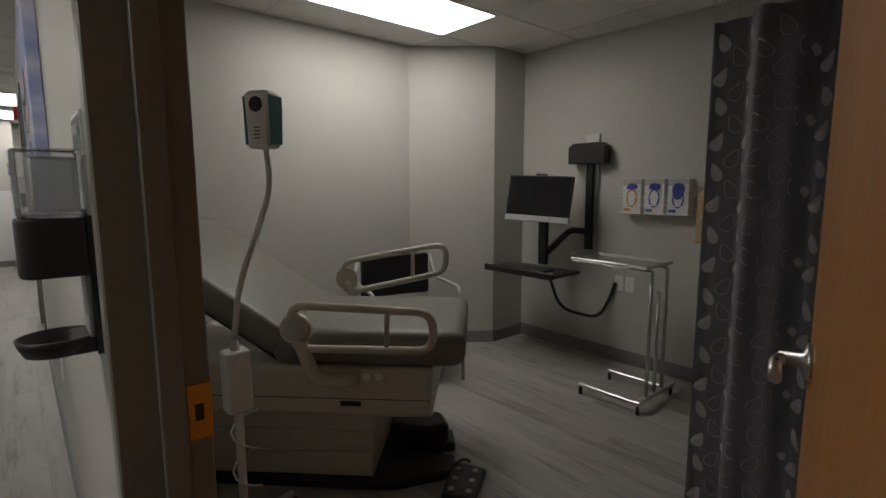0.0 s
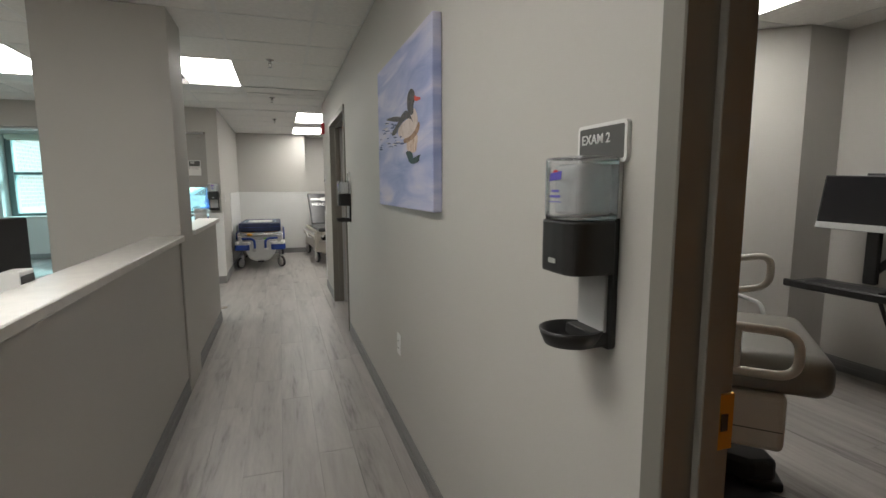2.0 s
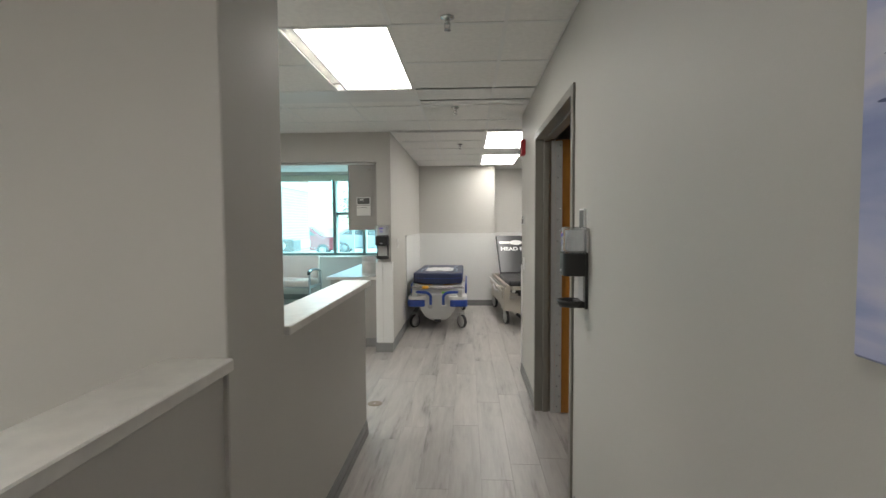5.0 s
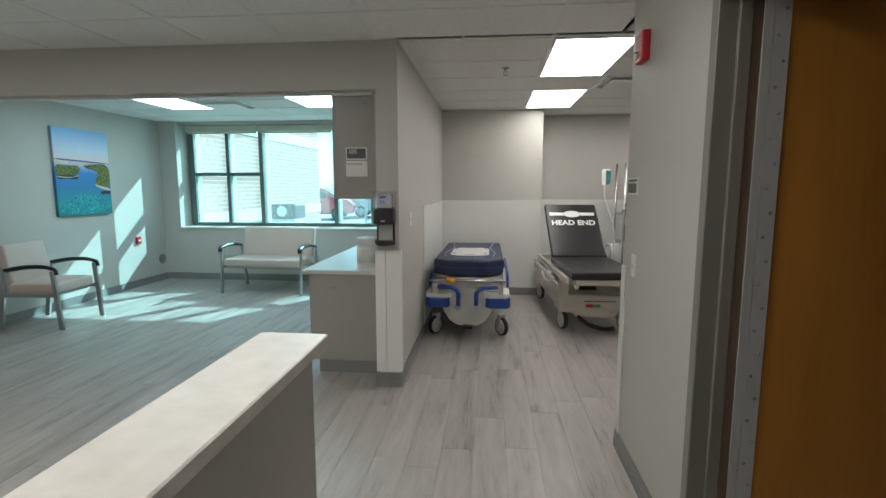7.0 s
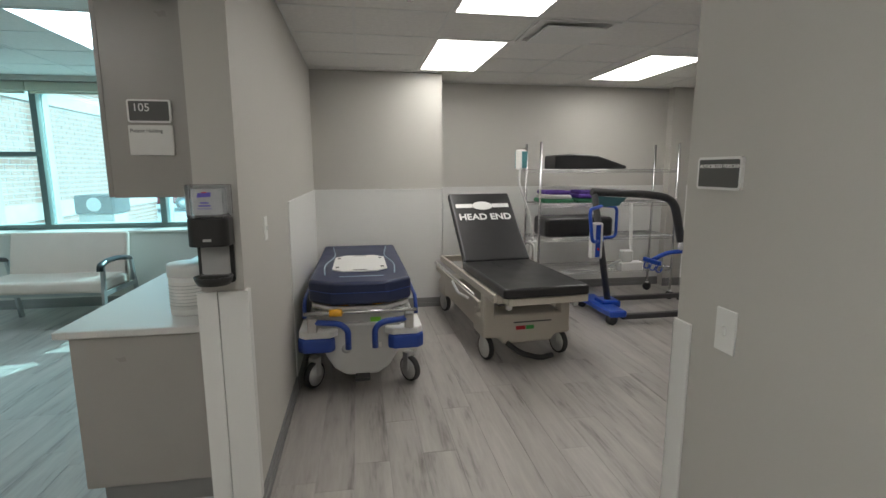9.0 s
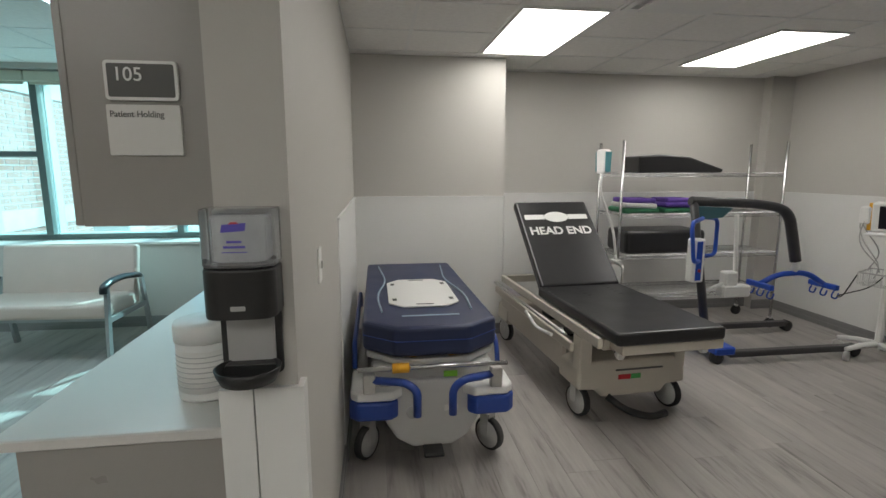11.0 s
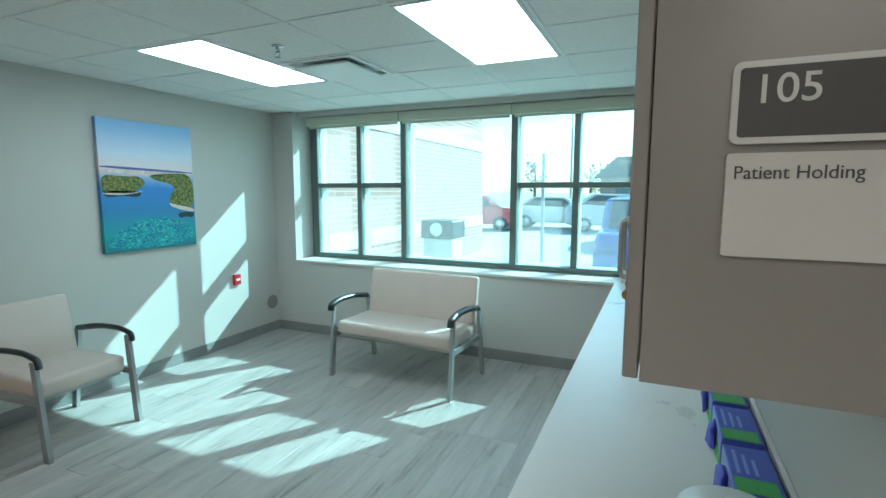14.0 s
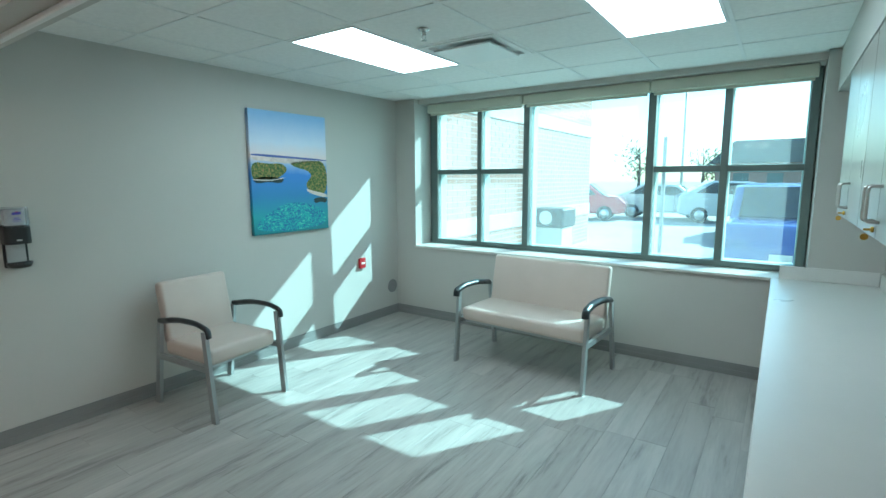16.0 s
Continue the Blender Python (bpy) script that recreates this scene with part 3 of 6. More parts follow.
def sanitizer(m, label):
    """Wall dispenser; local x right, y up, z out of the wall, origin at its middle on the wall."""
    d = thing("sanitizer_dispenser", label, "dispenser", m, "hand sanitizer dispensers")
    part("back_plate", prism(round_rect(0.118, 0.26, 0.012, 0.0, -0.065), 0.0, 0.012, 0.002), M_BLACK, d)
    part("spine", prism(round_rect(0.092, 0.12, 0.006, 0.0, -0.11), 0.012, 0.02, 0.002), M_GPLAS, d)
    b = part("pump_housing", upright(0.132, 0.012, 0.108, -0.048, 0.052, 0.005), M_BLACK, d)
    part("brand_mark", prism(round_rect(0.026, 0.009, 0.002, 0.0, -0.024), 0.1075, 0.1092), M_GPLAS, b)
    t = part("tank", upright(0.134, 0.01, 0.104, 0.0535, 0.168, 0.006, 3), M_TANK, d, "clear plastic refill bottle")
    part("tank_neck", upright(0.128, 0.014, 0.102, 0.0525, 0.060), M_CLEAR, t)
    part("rear_shell", prism(round_rect(0.122, 0.112, 0.01, 0.0, 0.108), 0.0, 0.009, 0.002), M_WPLAS, d)
    part("bottle", upright(0.104, 0.016, 0.086, 0.062, 0.155, 0.006), M_GEL, t)
    part("label_mark", prism([(-0.022, 0.124), (0.020, 0.127), (0.022, 0.142), (-0.019, 0.139)], 0.1045, 0.1053), M_PURPLE, t)
    part("label_flag", prism([(-0.008, 0.1395), (0.010, 0.1405), (0.006, 0.144), (-0.004, 0.1435)], 0.1054, 0.106), M_RED, t)
    for k, w in enumerate((0.013, 0.019, 0.022)):
        hh = 0.0022 if k < 2 else 0.0008
        part("label_bar", prism([(-w, 0.106 - 0.010 * k - hh), (w, 0.106 - 0.010 * k - hh), (w, 0.106 - 0.010 * k + hh), (-w, 0.106 - 0.010 * k + hh)], 0.1046, 0.1052), M_PURPLE, t)
    part("tray_arm", prism(round_rect(0.10, 0.03, 0.008, 0.0, -0.175), 0.0, 0.045, 0.003), M_BLACK, d)
    part("drip_tray", lathe([(0.03, 0.0), (0.052, 0.004), (0.060, 0.022), (0.063, 0.034), (0.059, 0.034), (0.052, 0.012), (0.02, 0.006)], 28, pose(0, -0.192, 0.062, -90, 0, 0)), M_BLACK, d)
    return d


# pale scatter in both brightens the clear tank, which otherwise looks dark
M_GEL = glass_mat("gel_refill", (0.94, 0.96, 0.97), 0.03, 0.5, True)
M_TANK = glass_mat("tank_plastic", (0.96, 0.97, 0.98), 0.02, 0.14, True)
M_PURPLE = mat("indigo_print", (0.10, 0.08, 0.42), 0.5, var=0.02)
sanitizer(facing(0.495, 1.078, 1.265, '-x') @ Matrix.Diagonal((0.94, 1, 1, 1)), "black and clear hand sanitizer dispenser by the exam room door")
sanitizer(facing(-0.994, 8.0, 1.272, '-y') @ Matrix.Diagonal((1.12, 1.06, 1, 1)), "black and clear hand sanitizer dispenser on the wall end")
sanitizer(facing(-5.46, 8.36, 1.28, '+x'), "black and clear hand sanitizer dispenser on the holding bay wall")


def room_sign(m, w, h, lines, label, card=0.0):
    s = thing("room_sign", label, "sign", m)
    part("border", prism(round_rect(w, h), 0, 0.009), M_WPLAS, s)
    part("plate", prism(round_rect(w - 0.014, h - 0.014, 0.004), 0.007, 0.0095), M_DARKSIGN, s)
    for text, size, x, y in lines:
        words(text, size, M_WPLAS, pose(x, y, 0.0102), s, align='LEFT', bold=0.0002)
    if card:
        hc = card - 0.010
        c = part("name_card", prism(round_rect(w + 0.002, hc, 0.004, 0.0, -h / 2 - 0.010 - hc / 2), 0, 0.011), M_PAPER, s, "white card insert")
        words("Patient Holding", 0.0205, M_DARKSIGN, pose(-w / 2 + 0.006, -h / 2 - 0.032, 0.0118), c, align='LEFT', squeeze=0.92)
    return s


room_sign(facing(0.495, 1.078, 1.46, '-x'), 0.15, 0.075, [("EXAM 2", 0.026, -0.06, 0.008)], "dark grey exam room name plate on the wall")
room_sign(facing(0.495, 7.15, 1.49, '-x'), 0.16, 0.085, [("AUTHORIZED PERSONNEL", 0.0135, -0.07, 0.018)], "dark grey staff-only name plate on the wall end")
room_sign(facing(-1.238, 8.139, 1.73, '-y'), 0.158, 0.088, [("105", 0.043, -0.06, 0.012)], "dark 105 plate over a white patient holding card", 0.125)
room_sign(facing(0.495, 4.74, 1.475, '-x'), 0.10, 0.09, [], "small dark grey plate beside the side room door")


def wall_plate(m, label, kind, w=0.07, h=0.115):
    p = thing(kind, label, kind.replace("_", " "), m)
    part("plate", prism([(-w / 2, -h / 2), (w / 2, -h / 2), (w / 2, h / 2), (-w / 2, h / 2)], 0, 0.006, 0.002), M_WPLAS, p)
    if kind == "light_switch":
        part("toggle", prism([(-0.005, -0.012), (0.005, -0.012), (0.005, 0.012), (-0.005, 0.012)], 0.006, 0.014, 0.001), M_WPLAS, p)
    else:
        for y in (-0.02, 0.02):
            q = part("socket", lathe([(0.017, 0.0055), (0.016, 0.0075)], 16, pose(0, y, 0)), M_WPLAS, p)
            for x in (-0.006, 0.006):
                part("slot", boxes((x - 0.001, x + 0.001, y - 0.004, y + 0.004, 0.0074, 0.0082)), M_BLACK, q)
    return p


wall_plate(facing(0.495, 2.83, 0.525, '-x'), "white socket plate low on the corridor wall", "wall_outlet")
wall_plate(facing(0.495, 7.08, 1.085, '-x'), "white light switch on the wall end", "light_switch")
wall_plate(facing(-0.9, 8.5, 1.22, '+x'), "white light switch on the dividing wall", "light_switch")
wall_plate(facing(3.85, 1.90, 0.62, '-x'), "white socket plate below the tray stand", "wall_outlet")
wall_plate(facing(3.85, 1.81, 0.62, '-x'), "white socket plate below the tray stand", "wall_outlet")

al = thing("fire_alarm", "red fire alarm strobe high on the corridor wall", "fire alarm", facing(0.495, 7.05, 2.14, '-x'))
part("body", prism([(-0.06, -0.06), (0.06, -0.06), (0.06, 0.08), (-0.06, 0.08)], 0, 0.04, 0.008), M_RED, al)
part("strobe", prism([(-0.03, -0.05), (0.03, -0.05), (0.02, -0.01), (-0.02, -0.01)], 0.04, 0.06, 0.006), M_CLEAR, al)
part("grille", boxes((-0.04, 0.04, 0.01, 0.015, 0.04, 0.042), (-0.04, 0.04, 0.03, 0.035, 0.04, 0.042), (-0.04, 0.04, 0.05, 0.055, 0.04, 0.042)), M_BLACK, al)
sanitizer(facing(0.495, 4.70, 1.27, '-x'), "black hand sanitizer dispenser beside the side room door")
rb = thing("emergency_switch", "small red emergency pull switch low on the wall", "switch", facing(-5.46, 11.3, 0.69, '+x'))
part("body", prism([(-0.045, -0.055), (0.045, -0.055), (0.045, 0.055), (-0.045, 0.055)], 0, 0.03, 0.006), M_RED, rb)
part("pull_bar", prism([(-0.025, -0.01), (0.025, -0.01), (0.025, 0.01), (-0.025, 0.01)], 0.03, 0.036, 0.002), M_WPLAS, rb)
rv = thing("wall_speaker", "round grey wall grille near the skirting", "grille", facing(-5.46, 11.82, 0.34, '+x'))
part("rim", lathe([(0.078, 0), (0.078, 0.008), (0.066, 0.010)], 32), M_BASE, rv)
part("backing", lathe([(0.07, 0.002), (0.066, 0.0085)], 32), M_BASE, rv)
for k in range(1, 6):
    part("ring", tube([(0.012 * k * math.cos(a * math.pi / 12), 0.012 * k * math.sin(a * math.pi / 12), 0.0105) for a in range(24)], 0.002, 5, True), M_BASE, rv)
fd = thing("floor_cleanout", "round brown metal cleanout cover set in the floor", "floor cover", pose(-0.79, 6.37, 0.0))
part("cover", lathe([(0.06, 0.0), (0.06, 0.002), (0.052, 0.003)], 28), mat("brown_metal", (0.25, 0.2, 0.15), 0.4, 0.6), fd)
part("screw", lathe([(0.007, 0.003), (0.006, 0.004)], 10), M_STEEL, fd)


# ---- pictures ----
def art_mat(name, stops, axis_scale, dist=1.5, wscale=2.0, rough=0.6):
    """Streaked paint: a colour ramp over stretched noise in the picture's plane."""
    m = bpy.data.materials.new(name)
    m.use_nodes = True
    nt = m.node_tree
    b = nt.nodes["Principled BSDF"]
    b.inputs["Roughness"].default_value = rough
    tc = nt.nodes.new("ShaderNodeTexCoord")
    mp = nt.nodes.new("ShaderNodeMapping")
    mp.inputs["Scale"].default_value = axis_scale
    mp.inputs["Rotation"].default_value = (0, 0, radians(-12))
    nz = nt.nodes.new("ShaderNodeTexNoise")
    nz.inputs["Scale"].default_value, nz.inputs["Detail"].default_value, nz.inputs["Distortion"].default_value = wscale, 4, dist
    cr = nt.nodes.new("ShaderNodeValToRGB")
    while len(cr.color_ramp.elements) < len(stops):
        cr.color_ramp.elements.new(0.5)
    for e, (p, c) in zip(cr.color_ramp.elements, stops):
        e.position, e.color = p, (*c, 1)
    nt.links.new(tc.outputs["Object"], mp.inputs[0])
    nt.links.new(mp.outputs[0], nz.inputs["Vector"])
    nt.links.new(nz.outputs["Fac"], cr.inputs[0])
    nt.links.new(cr.outputs[0], b.inputs["Base Color"])
    return m


def height_mat(name, stops, lo, hi):
    """Paint whose colour runs with height in the picture."""
    m = bpy.data.materials.new(name)
    m.use_nodes = True
    nt = m.node_tree
    b = nt.nodes["Principled BSDF"]
    b.inputs["Roughness"].default_value = 0.5
    tc = nt.nodes.new("ShaderNodeTexCoord")
    sx = nt.nodes.new("ShaderNodeSeparateXYZ")
    nz = nt.nodes.new("ShaderNodeTexNoise")
    nz.inputs["Scale"].default_value, nz.inputs["Detail"].default_value = 9, 5
    mr = nt.nodes.new("ShaderNodeMapRange")
    mr.inputs["From Min"].default_value, mr.inputs["From Max"].default_value = lo, hi
    ad = nt.nodes.new("ShaderNodeMath")
    ad.operation = 'MULTIPLY_ADD'
    ad.inputs[1].default_value = 0.06
    cr = nt.nodes.new("ShaderNodeValToRGB")
    while len(cr.color_ramp.elements) < len(stops):
        cr.color_ramp.elements.new(0.5)
    for e, (p, c) in zip(cr.color_ramp.elements, stops):
        e.position, e.color = p, (*c, 1)
    nt.links.new(tc.outputs["Object"], sx.inputs[0])
    nt.links.new(tc.outputs["Object"], nz.inputs["Vector"])
    nt.links.new(sx.outputs["Y"], mr.inputs["Value"])
    nt.links.new(nz.outputs["Fac"], ad.inputs[0])
    nt.links.new(mr.outputs[0], ad.inputs[2])
    nt.links.new(ad.outputs[0], cr.inputs[0])
    nt.links.new(cr.outputs[0], b.inputs["Base Color"])
    return m


def blob(pts, z0, z1, smooth=3):
    """A closed outline softened by corner cutting, raised from z0 to z1."""
    for _ in range(smooth):
        pts = [q for (ax, ay), (bx, by) in zip(pts, pts[1:] + pts[:1]) for q in ((0.75 * ax + 0.25 * bx, 0.75 * ay + 0.25 * by), (0.25 * ax + 0.75 * bx, 0.25 * ay + 0.75 * by))]
    return prism(pts, z0, z1)


M_WATER = art_mat("lavender_water_paint", [(0.30, (0.25, 0.30, 0.55)), (0.45, (0.36, 0.40, 0.63)), (0.56, (0.50, 0.51, 0.68)), (0.72, (0.66, 0.62, 0.70))], (0.9, 4.5, 1.0), 0.7)
M_DUCKD = art_mat("dark_plumage_paint", [(0.35, (0.02, 0.02, 0.025)), (0.7, (0.10, 0.08, 0.08))], (6, 9, 1), 1, 4)
M_DUCKW = art_mat("pale_plumage_paint", [(0.3, (0.55, 0.44, 0.39)), (0.7, (0.74, 0.64, 0.60))], (4, 4, 1), 1, 5)
M_DUCKO = art_mat("rust_plumage_paint", [(0.3, (0.16, 0.07, 0.04)), (0.7, (0.50, 0.30, 0.17))], (4, 9, 1), 1, 5)
dk = thing("duck_canvas", "large stretched canvas print of a duck on lavender water", "picture", facing(0.495, 2.593, 1.65, '-x'))
part("canvas", B(-0.5275, 0.5275, -0.367, 0.367, 0.001, 0.038, 0.003), M_WATER, dk)
Z0, Z1 = 0.0385, 0.0392
M_BEAKP = mat("painted_beak_red", (0.62, 0.04, 0.02), 0.5, var=0.15, scale=20)
M_GOLDP = art_mat("golden_reflection_paint", [(0.3, (0.36, 0.20, 0.12)), (0.5, (0.62, 0.44, 0.34)), (0.7, (0.78, 0.66, 0.58))], (9, 3, 1), 1, 5)
M_GREENP = mat("dark_green_paint", (0.012, 0.035, 0.035), 0.6, var=0.3, scale=12)
for nm, dz, mm, pts in (
        ("painted_tail", 0.0, M_DUCKD, [(-0.38, 0.088), (-0.17, 0.078), (0.0, 0.055), (-0.04, 0.035), (-0.23, 0.062)]),
        ("painted_reflection", 0.0, M_GOLDP, [(0.09, -0.06), (0.16, -0.066), (0.285, -0.045), (0.262, -0.10), (0.24, -0.128), (0.088, -0.11)]),
        ("painted_flank", 0.0003, M_DUCKO, [(0.02, -0.05), (0.17, -0.045), (0.262, -0.015), (0.305, -0.002), (0.314, -0.028), (0.263, -0.055), (0.16, -0.07), (0.05, -0.074)]),
        ("painted_breast", 0.0006, M_DUCKW, [(0.217, 0.066), (0.262, 0.043), (0.29, 0.0), (0.25, -0.03), (0.158, -0.05), (0.027, -0.05), (-0.092, -0.018), (-0.041, 0.018), (0.10, 0.03), (0.19, 0.035)]),
        ("painted_back", 0.0009, M_DUCKD, [(-0.244, -0.008), (-0.09, 0.03), (-0.008, 0.06), (0.083, 0.074), (0.14, 0.056), (0.224, -0.004), (0.164, 0.028), (0.065, 0.034), (-0.065, 0.012), (-0.128, -0.018)]),
        ("painted_neck", 0.0012, M_DUCKD, [(0.112, 0.066), (0.112, 0.118), (0.144, 0.146), (0.205, 0.146), (0.242, 0.118), (0.242, 0.09), (0.208, 0.072), (0.224, 0.04), (0.172, 0.036)]),
        ("painted_beak", 0.0015, M_BEAKP, [(0.230, 0.115), (0.265, 0.099), (0.33, 0.088), (0.328, 0.078), (0.235, 0.084)]),
        ("painted_head_reflection", 0.0006, M_GREENP, [(0.065, -0.108), (0.168, -0.113), (0.201, -0.135), (0.194, -0.150), (0.266, -0.140), (0.332, -0.137), (0.296, -0.147), (0.30, -0.164), (0.202, -0.172), (0.136, -0.162), (0.099, -0.133)])):
    part(nm, blob([(x + 0.043, y) for x, y in pts], Z0 + dz, Z1 + dz, 2), mm, dk)
_r = random.Random(3)
M_RIPL = mat("painted_ripple_light", (0.62, 0.58, 0.62), 0.6, var=0.1)
M_RIPD = mat("painted_ripple_dark", (0.07, 0.09, 0.20), 0.6, var=0.2)
for k in range(54):
    f = _r.random()
    a = -0.52 + 0.58 * f
    y = (0.10 - 0.10 * f) + (-0.17 + 0.10 * f) * _r.random()
    L, t = _r.uniform(0.05, 0.16), _r.uniform(0.003, 0.008)
    L = min(L, 0.12 - a)
    part("painted_ripple", blob([(a, y + 0.03 * L), (a + 0.4 * L, y + t), (a + L, y - 0.04 * L), (a + 0.5 * L, y - t * 0.6)], Z0 + 0.00002 * k, Z1 - 0.0003 + 0.00002 * k, 2), M_RIPD if k % 3 else M_RIPL, dk)

lk2 = thing("lake_canvas", "tall stretched canvas print of a blue lake with wooded islands", "picture", facing(-5.46, 10.39, 1.66, '+x'))
M_LAKE = height_mat("lake_paint", [(0.0, (0.0, 0.16, 0.20)), (0.16, (0.01, 0.30, 0.32)), (0.34, (0.02, 0.20, 0.42)), (0.52, (0.03, 0.20, 0.55)), (0.60, (0.25, 0.4, 0.62)), (0.66, (0.75, 0.62, 0.62)), (0.78, (0.58, 0.66, 0.78)), (1.0, (0.24, 0.46, 0.74))], -0.54, 0.54)
part("canvas", B(-0.425, 0.425, -0.54, 0.54, 0.001, 0.038, 0.003), M_LAKE, lk2)
M_TREEP = art_mat("painted_forest", [(0.35, (0.03, 0.07, 0.02)), (0.5, (0.10, 0.16, 0.03)), (0.62, (0.30, 0.22, 0.06)), (0.75, (0.35, 0.12, 0.05))], (9, 9, 1), 0.5, 6)
M_FARP = mat("painted_far_shore", (0.08, 0.12, 0.35), 0.6)
M_TEALP = art_mat("painted_shoal", [(0.42, (0.01, 0.14, 0.30)), (0.55, (0.0, 0.38, 0.36)), (0.7, (0.10, 0.55, 0.42))], (5, 9, 1), 2, 5)
part("painted_shore", blob([(-0.42, 0.145), (0.42, 0.12), (0.42, 0.135), (-0.2, 0.16), (-0.42, 0.165)], Z0, Z1, 1), M_FARP, lk2)
for cx, cy, w, h in ((-0.25, -0.065, 0.17, 0.03), (0.33, -0.26, 0.09, 0.03)):
    part("painted_shade", blob([(cx - w, cy + h), (cx + w, cy + h), (cx + w * 0.8, cy - h), (cx, cy - h * 0.3), (cx - w * 0.8, cy - h)], Z0, Z1, 2), M_GREENP, lk2)
part("painted_bay", blob([(-0.41, 0.145), (0.3, 0.125), (0.1, 0.10), (-0.02, 0.085), (-0.2, 0.10), (-0.41, 0.11)], Z0, Z1, 1), M_DUCKW, lk2)
part("painted_island", blob([(-0.42, -0.06), (-0.42, 0.10), (-0.25, 0.08), (-0.10, 0.09), (-0.04, 0.03), (-0.12, -0.03), (-0.2, -0.05), (-0.34, -0.055)], Z0, Z1, 2), M_TREEP, lk2)
part("painted_island", blob([(0.42, -0.22), (0.42, 0.12), (0.2, 0.12), (-0.02, 0.10), (0.02, 0.06), (0.18, 0.03), (0.24, -0.02), (0.15, -0.10), (0.20, -0.17)], Z0, Z1, 2), M_TREEP, lk2)
part("painted_beach", blob([(0.15, -0.14), (0.2, -0.19), (0.42, -0.24), (0.42, -0.20), (0.22, -0.16)], Z0 + 0.0005, Z1 + 0.0006, 2), M_DUCKW, lk2)
part("painted_beach", blob([(-0.41, -0.05), (-0.2, -0.06), (-0.07, -0.035), (-0.1, -0.048), (-0.25, -0.072), (-0.41, -0.062)], Z0 + 0.0005, Z1 + 0.0006, 1), M_DUCKW, lk2)
part("painted_shoal", blob([(-0.40, -0.52), (0.40, -0.52), (0.38, -0.36), (0.18, -0.28), (-0.05, -0.26), (-0.25, -0.34), (-0.38, -0.42)], Z0, Z1, 2), M_TEALP, lk2)


# ---- exam room ----
M_VINYL = mat("taupe_vinyl_upholstery", (0.20, 0.19, 0.165), 0.42, var=0.05, scale=4, bump=0.15, bscale=150)
M_BVIN = mat("black_vinyl", (0.02, 0.02, 0.021), 0.33, var=0.1, scale=6, bump=0.2, bscale=40)


def caster(parent, x, y, r=0.04, m_wheel=None, w=0.022, fork=None):
    c = part("caster", tube([(x, y, 2 * r + 0.02), (x, y, r)], 0.009, 8), fork or M_STEEL, parent)
    part("wheel", lathe([(r * 0.7, -w / 2), (r, -w / 2 + 0.003), (r, w / 2 - 0.003), (r * 0.7, w / 2)], 20, pose(x, y, r, 90, 0, 25)), m_wheel or M_RUBBER, c)


tb = thing("exam_table", "cream powered exam table with taupe upholstery and raised back", "exam table", pose(1.71, 1.96, 0, 0, 0, -45))
part("base_shroud", boxes((-1.02, 0.0, -0.27, 0.27, 0.05, 0.17), (-1.03, 0.01, -0.28, 0.28, 0.172, 0.28), (-1.04, 0.02, -0.29, 0.29, 0.282, 0.37), bev=0.006), M_CREAM, tb)
part("base_plate", prism([(-1.05, -0.3), (0.1, -0.3), (0.34, -0.2), (0.36, -0.05), (0.2, -0.02), (0.2, 0.02), (0.36, 0.05), (0.34, 0.2), (0.1, 0.3), (-1.05, 0.3)], 0.003, 0.05, 0.012), M_BLACK, tb, "black moulded floor base")
part("foot_step", prism([(0.02, 0.05), (0.22, 0.0), (0.33, 0.06), (0.28, 0.2), (0.02, 0.27)], 0.05, 0.15, 0.02), M_BLACK, tb)
part("body", B(-1.08, 0.28, -0.345, 0.345, 0.372, 0.60, 0.025, 3), M_CREAM, tb)
part("seam", boxes((-1.081, 0.27, -0.3465, -0.3445, 0.455, 0.459)), M_DARKSIGN, tb)
part("name_badge", boxes((-0.12, -0.03, -0.349, -0.345, 0.425, 0.447)), M_BLACK, tb)
so = part("socket_plate", B(-0.03, 0.08, -0.352, -0.345, 0.53, 0.595, 0.002), M_CREAM, tb)
for x in (0.0, 0.05):
    part("socket", lathe([(0.018, 0), (0.017, 0.004)], 16, pose(x, -0.352, 0.562, 90, 0, 0)), M_WPLAS, so)
part("seat_pad", B(-0.42, 0.42, -0.36, 0.36, 0.602, 0.76, 0.055, 4), M_VINYL, tb, "taupe padded seat", True)
_b = B(-0.85, 0.0, -0.36, 0.36, 0.0, 0.13, 0.045, 4)
bmesh.ops.transform(_b, matrix=pose(-0.40, 0, 0.63, 0, 33, 0), verts=_b.verts)
part("back_pad", _b, M_VINYL, tb, "raised padded backrest", True)
_b = B(-0.8, 0.0, -0.3, 0.3, -0.03, 0.0, 0.005)
bmesh.ops.transform(_b, matrix=pose(-0.40, 0, 0.63, 0, 33, 0), verts=_b.verts)
part("back_board", _b, M_BLACK, tb)
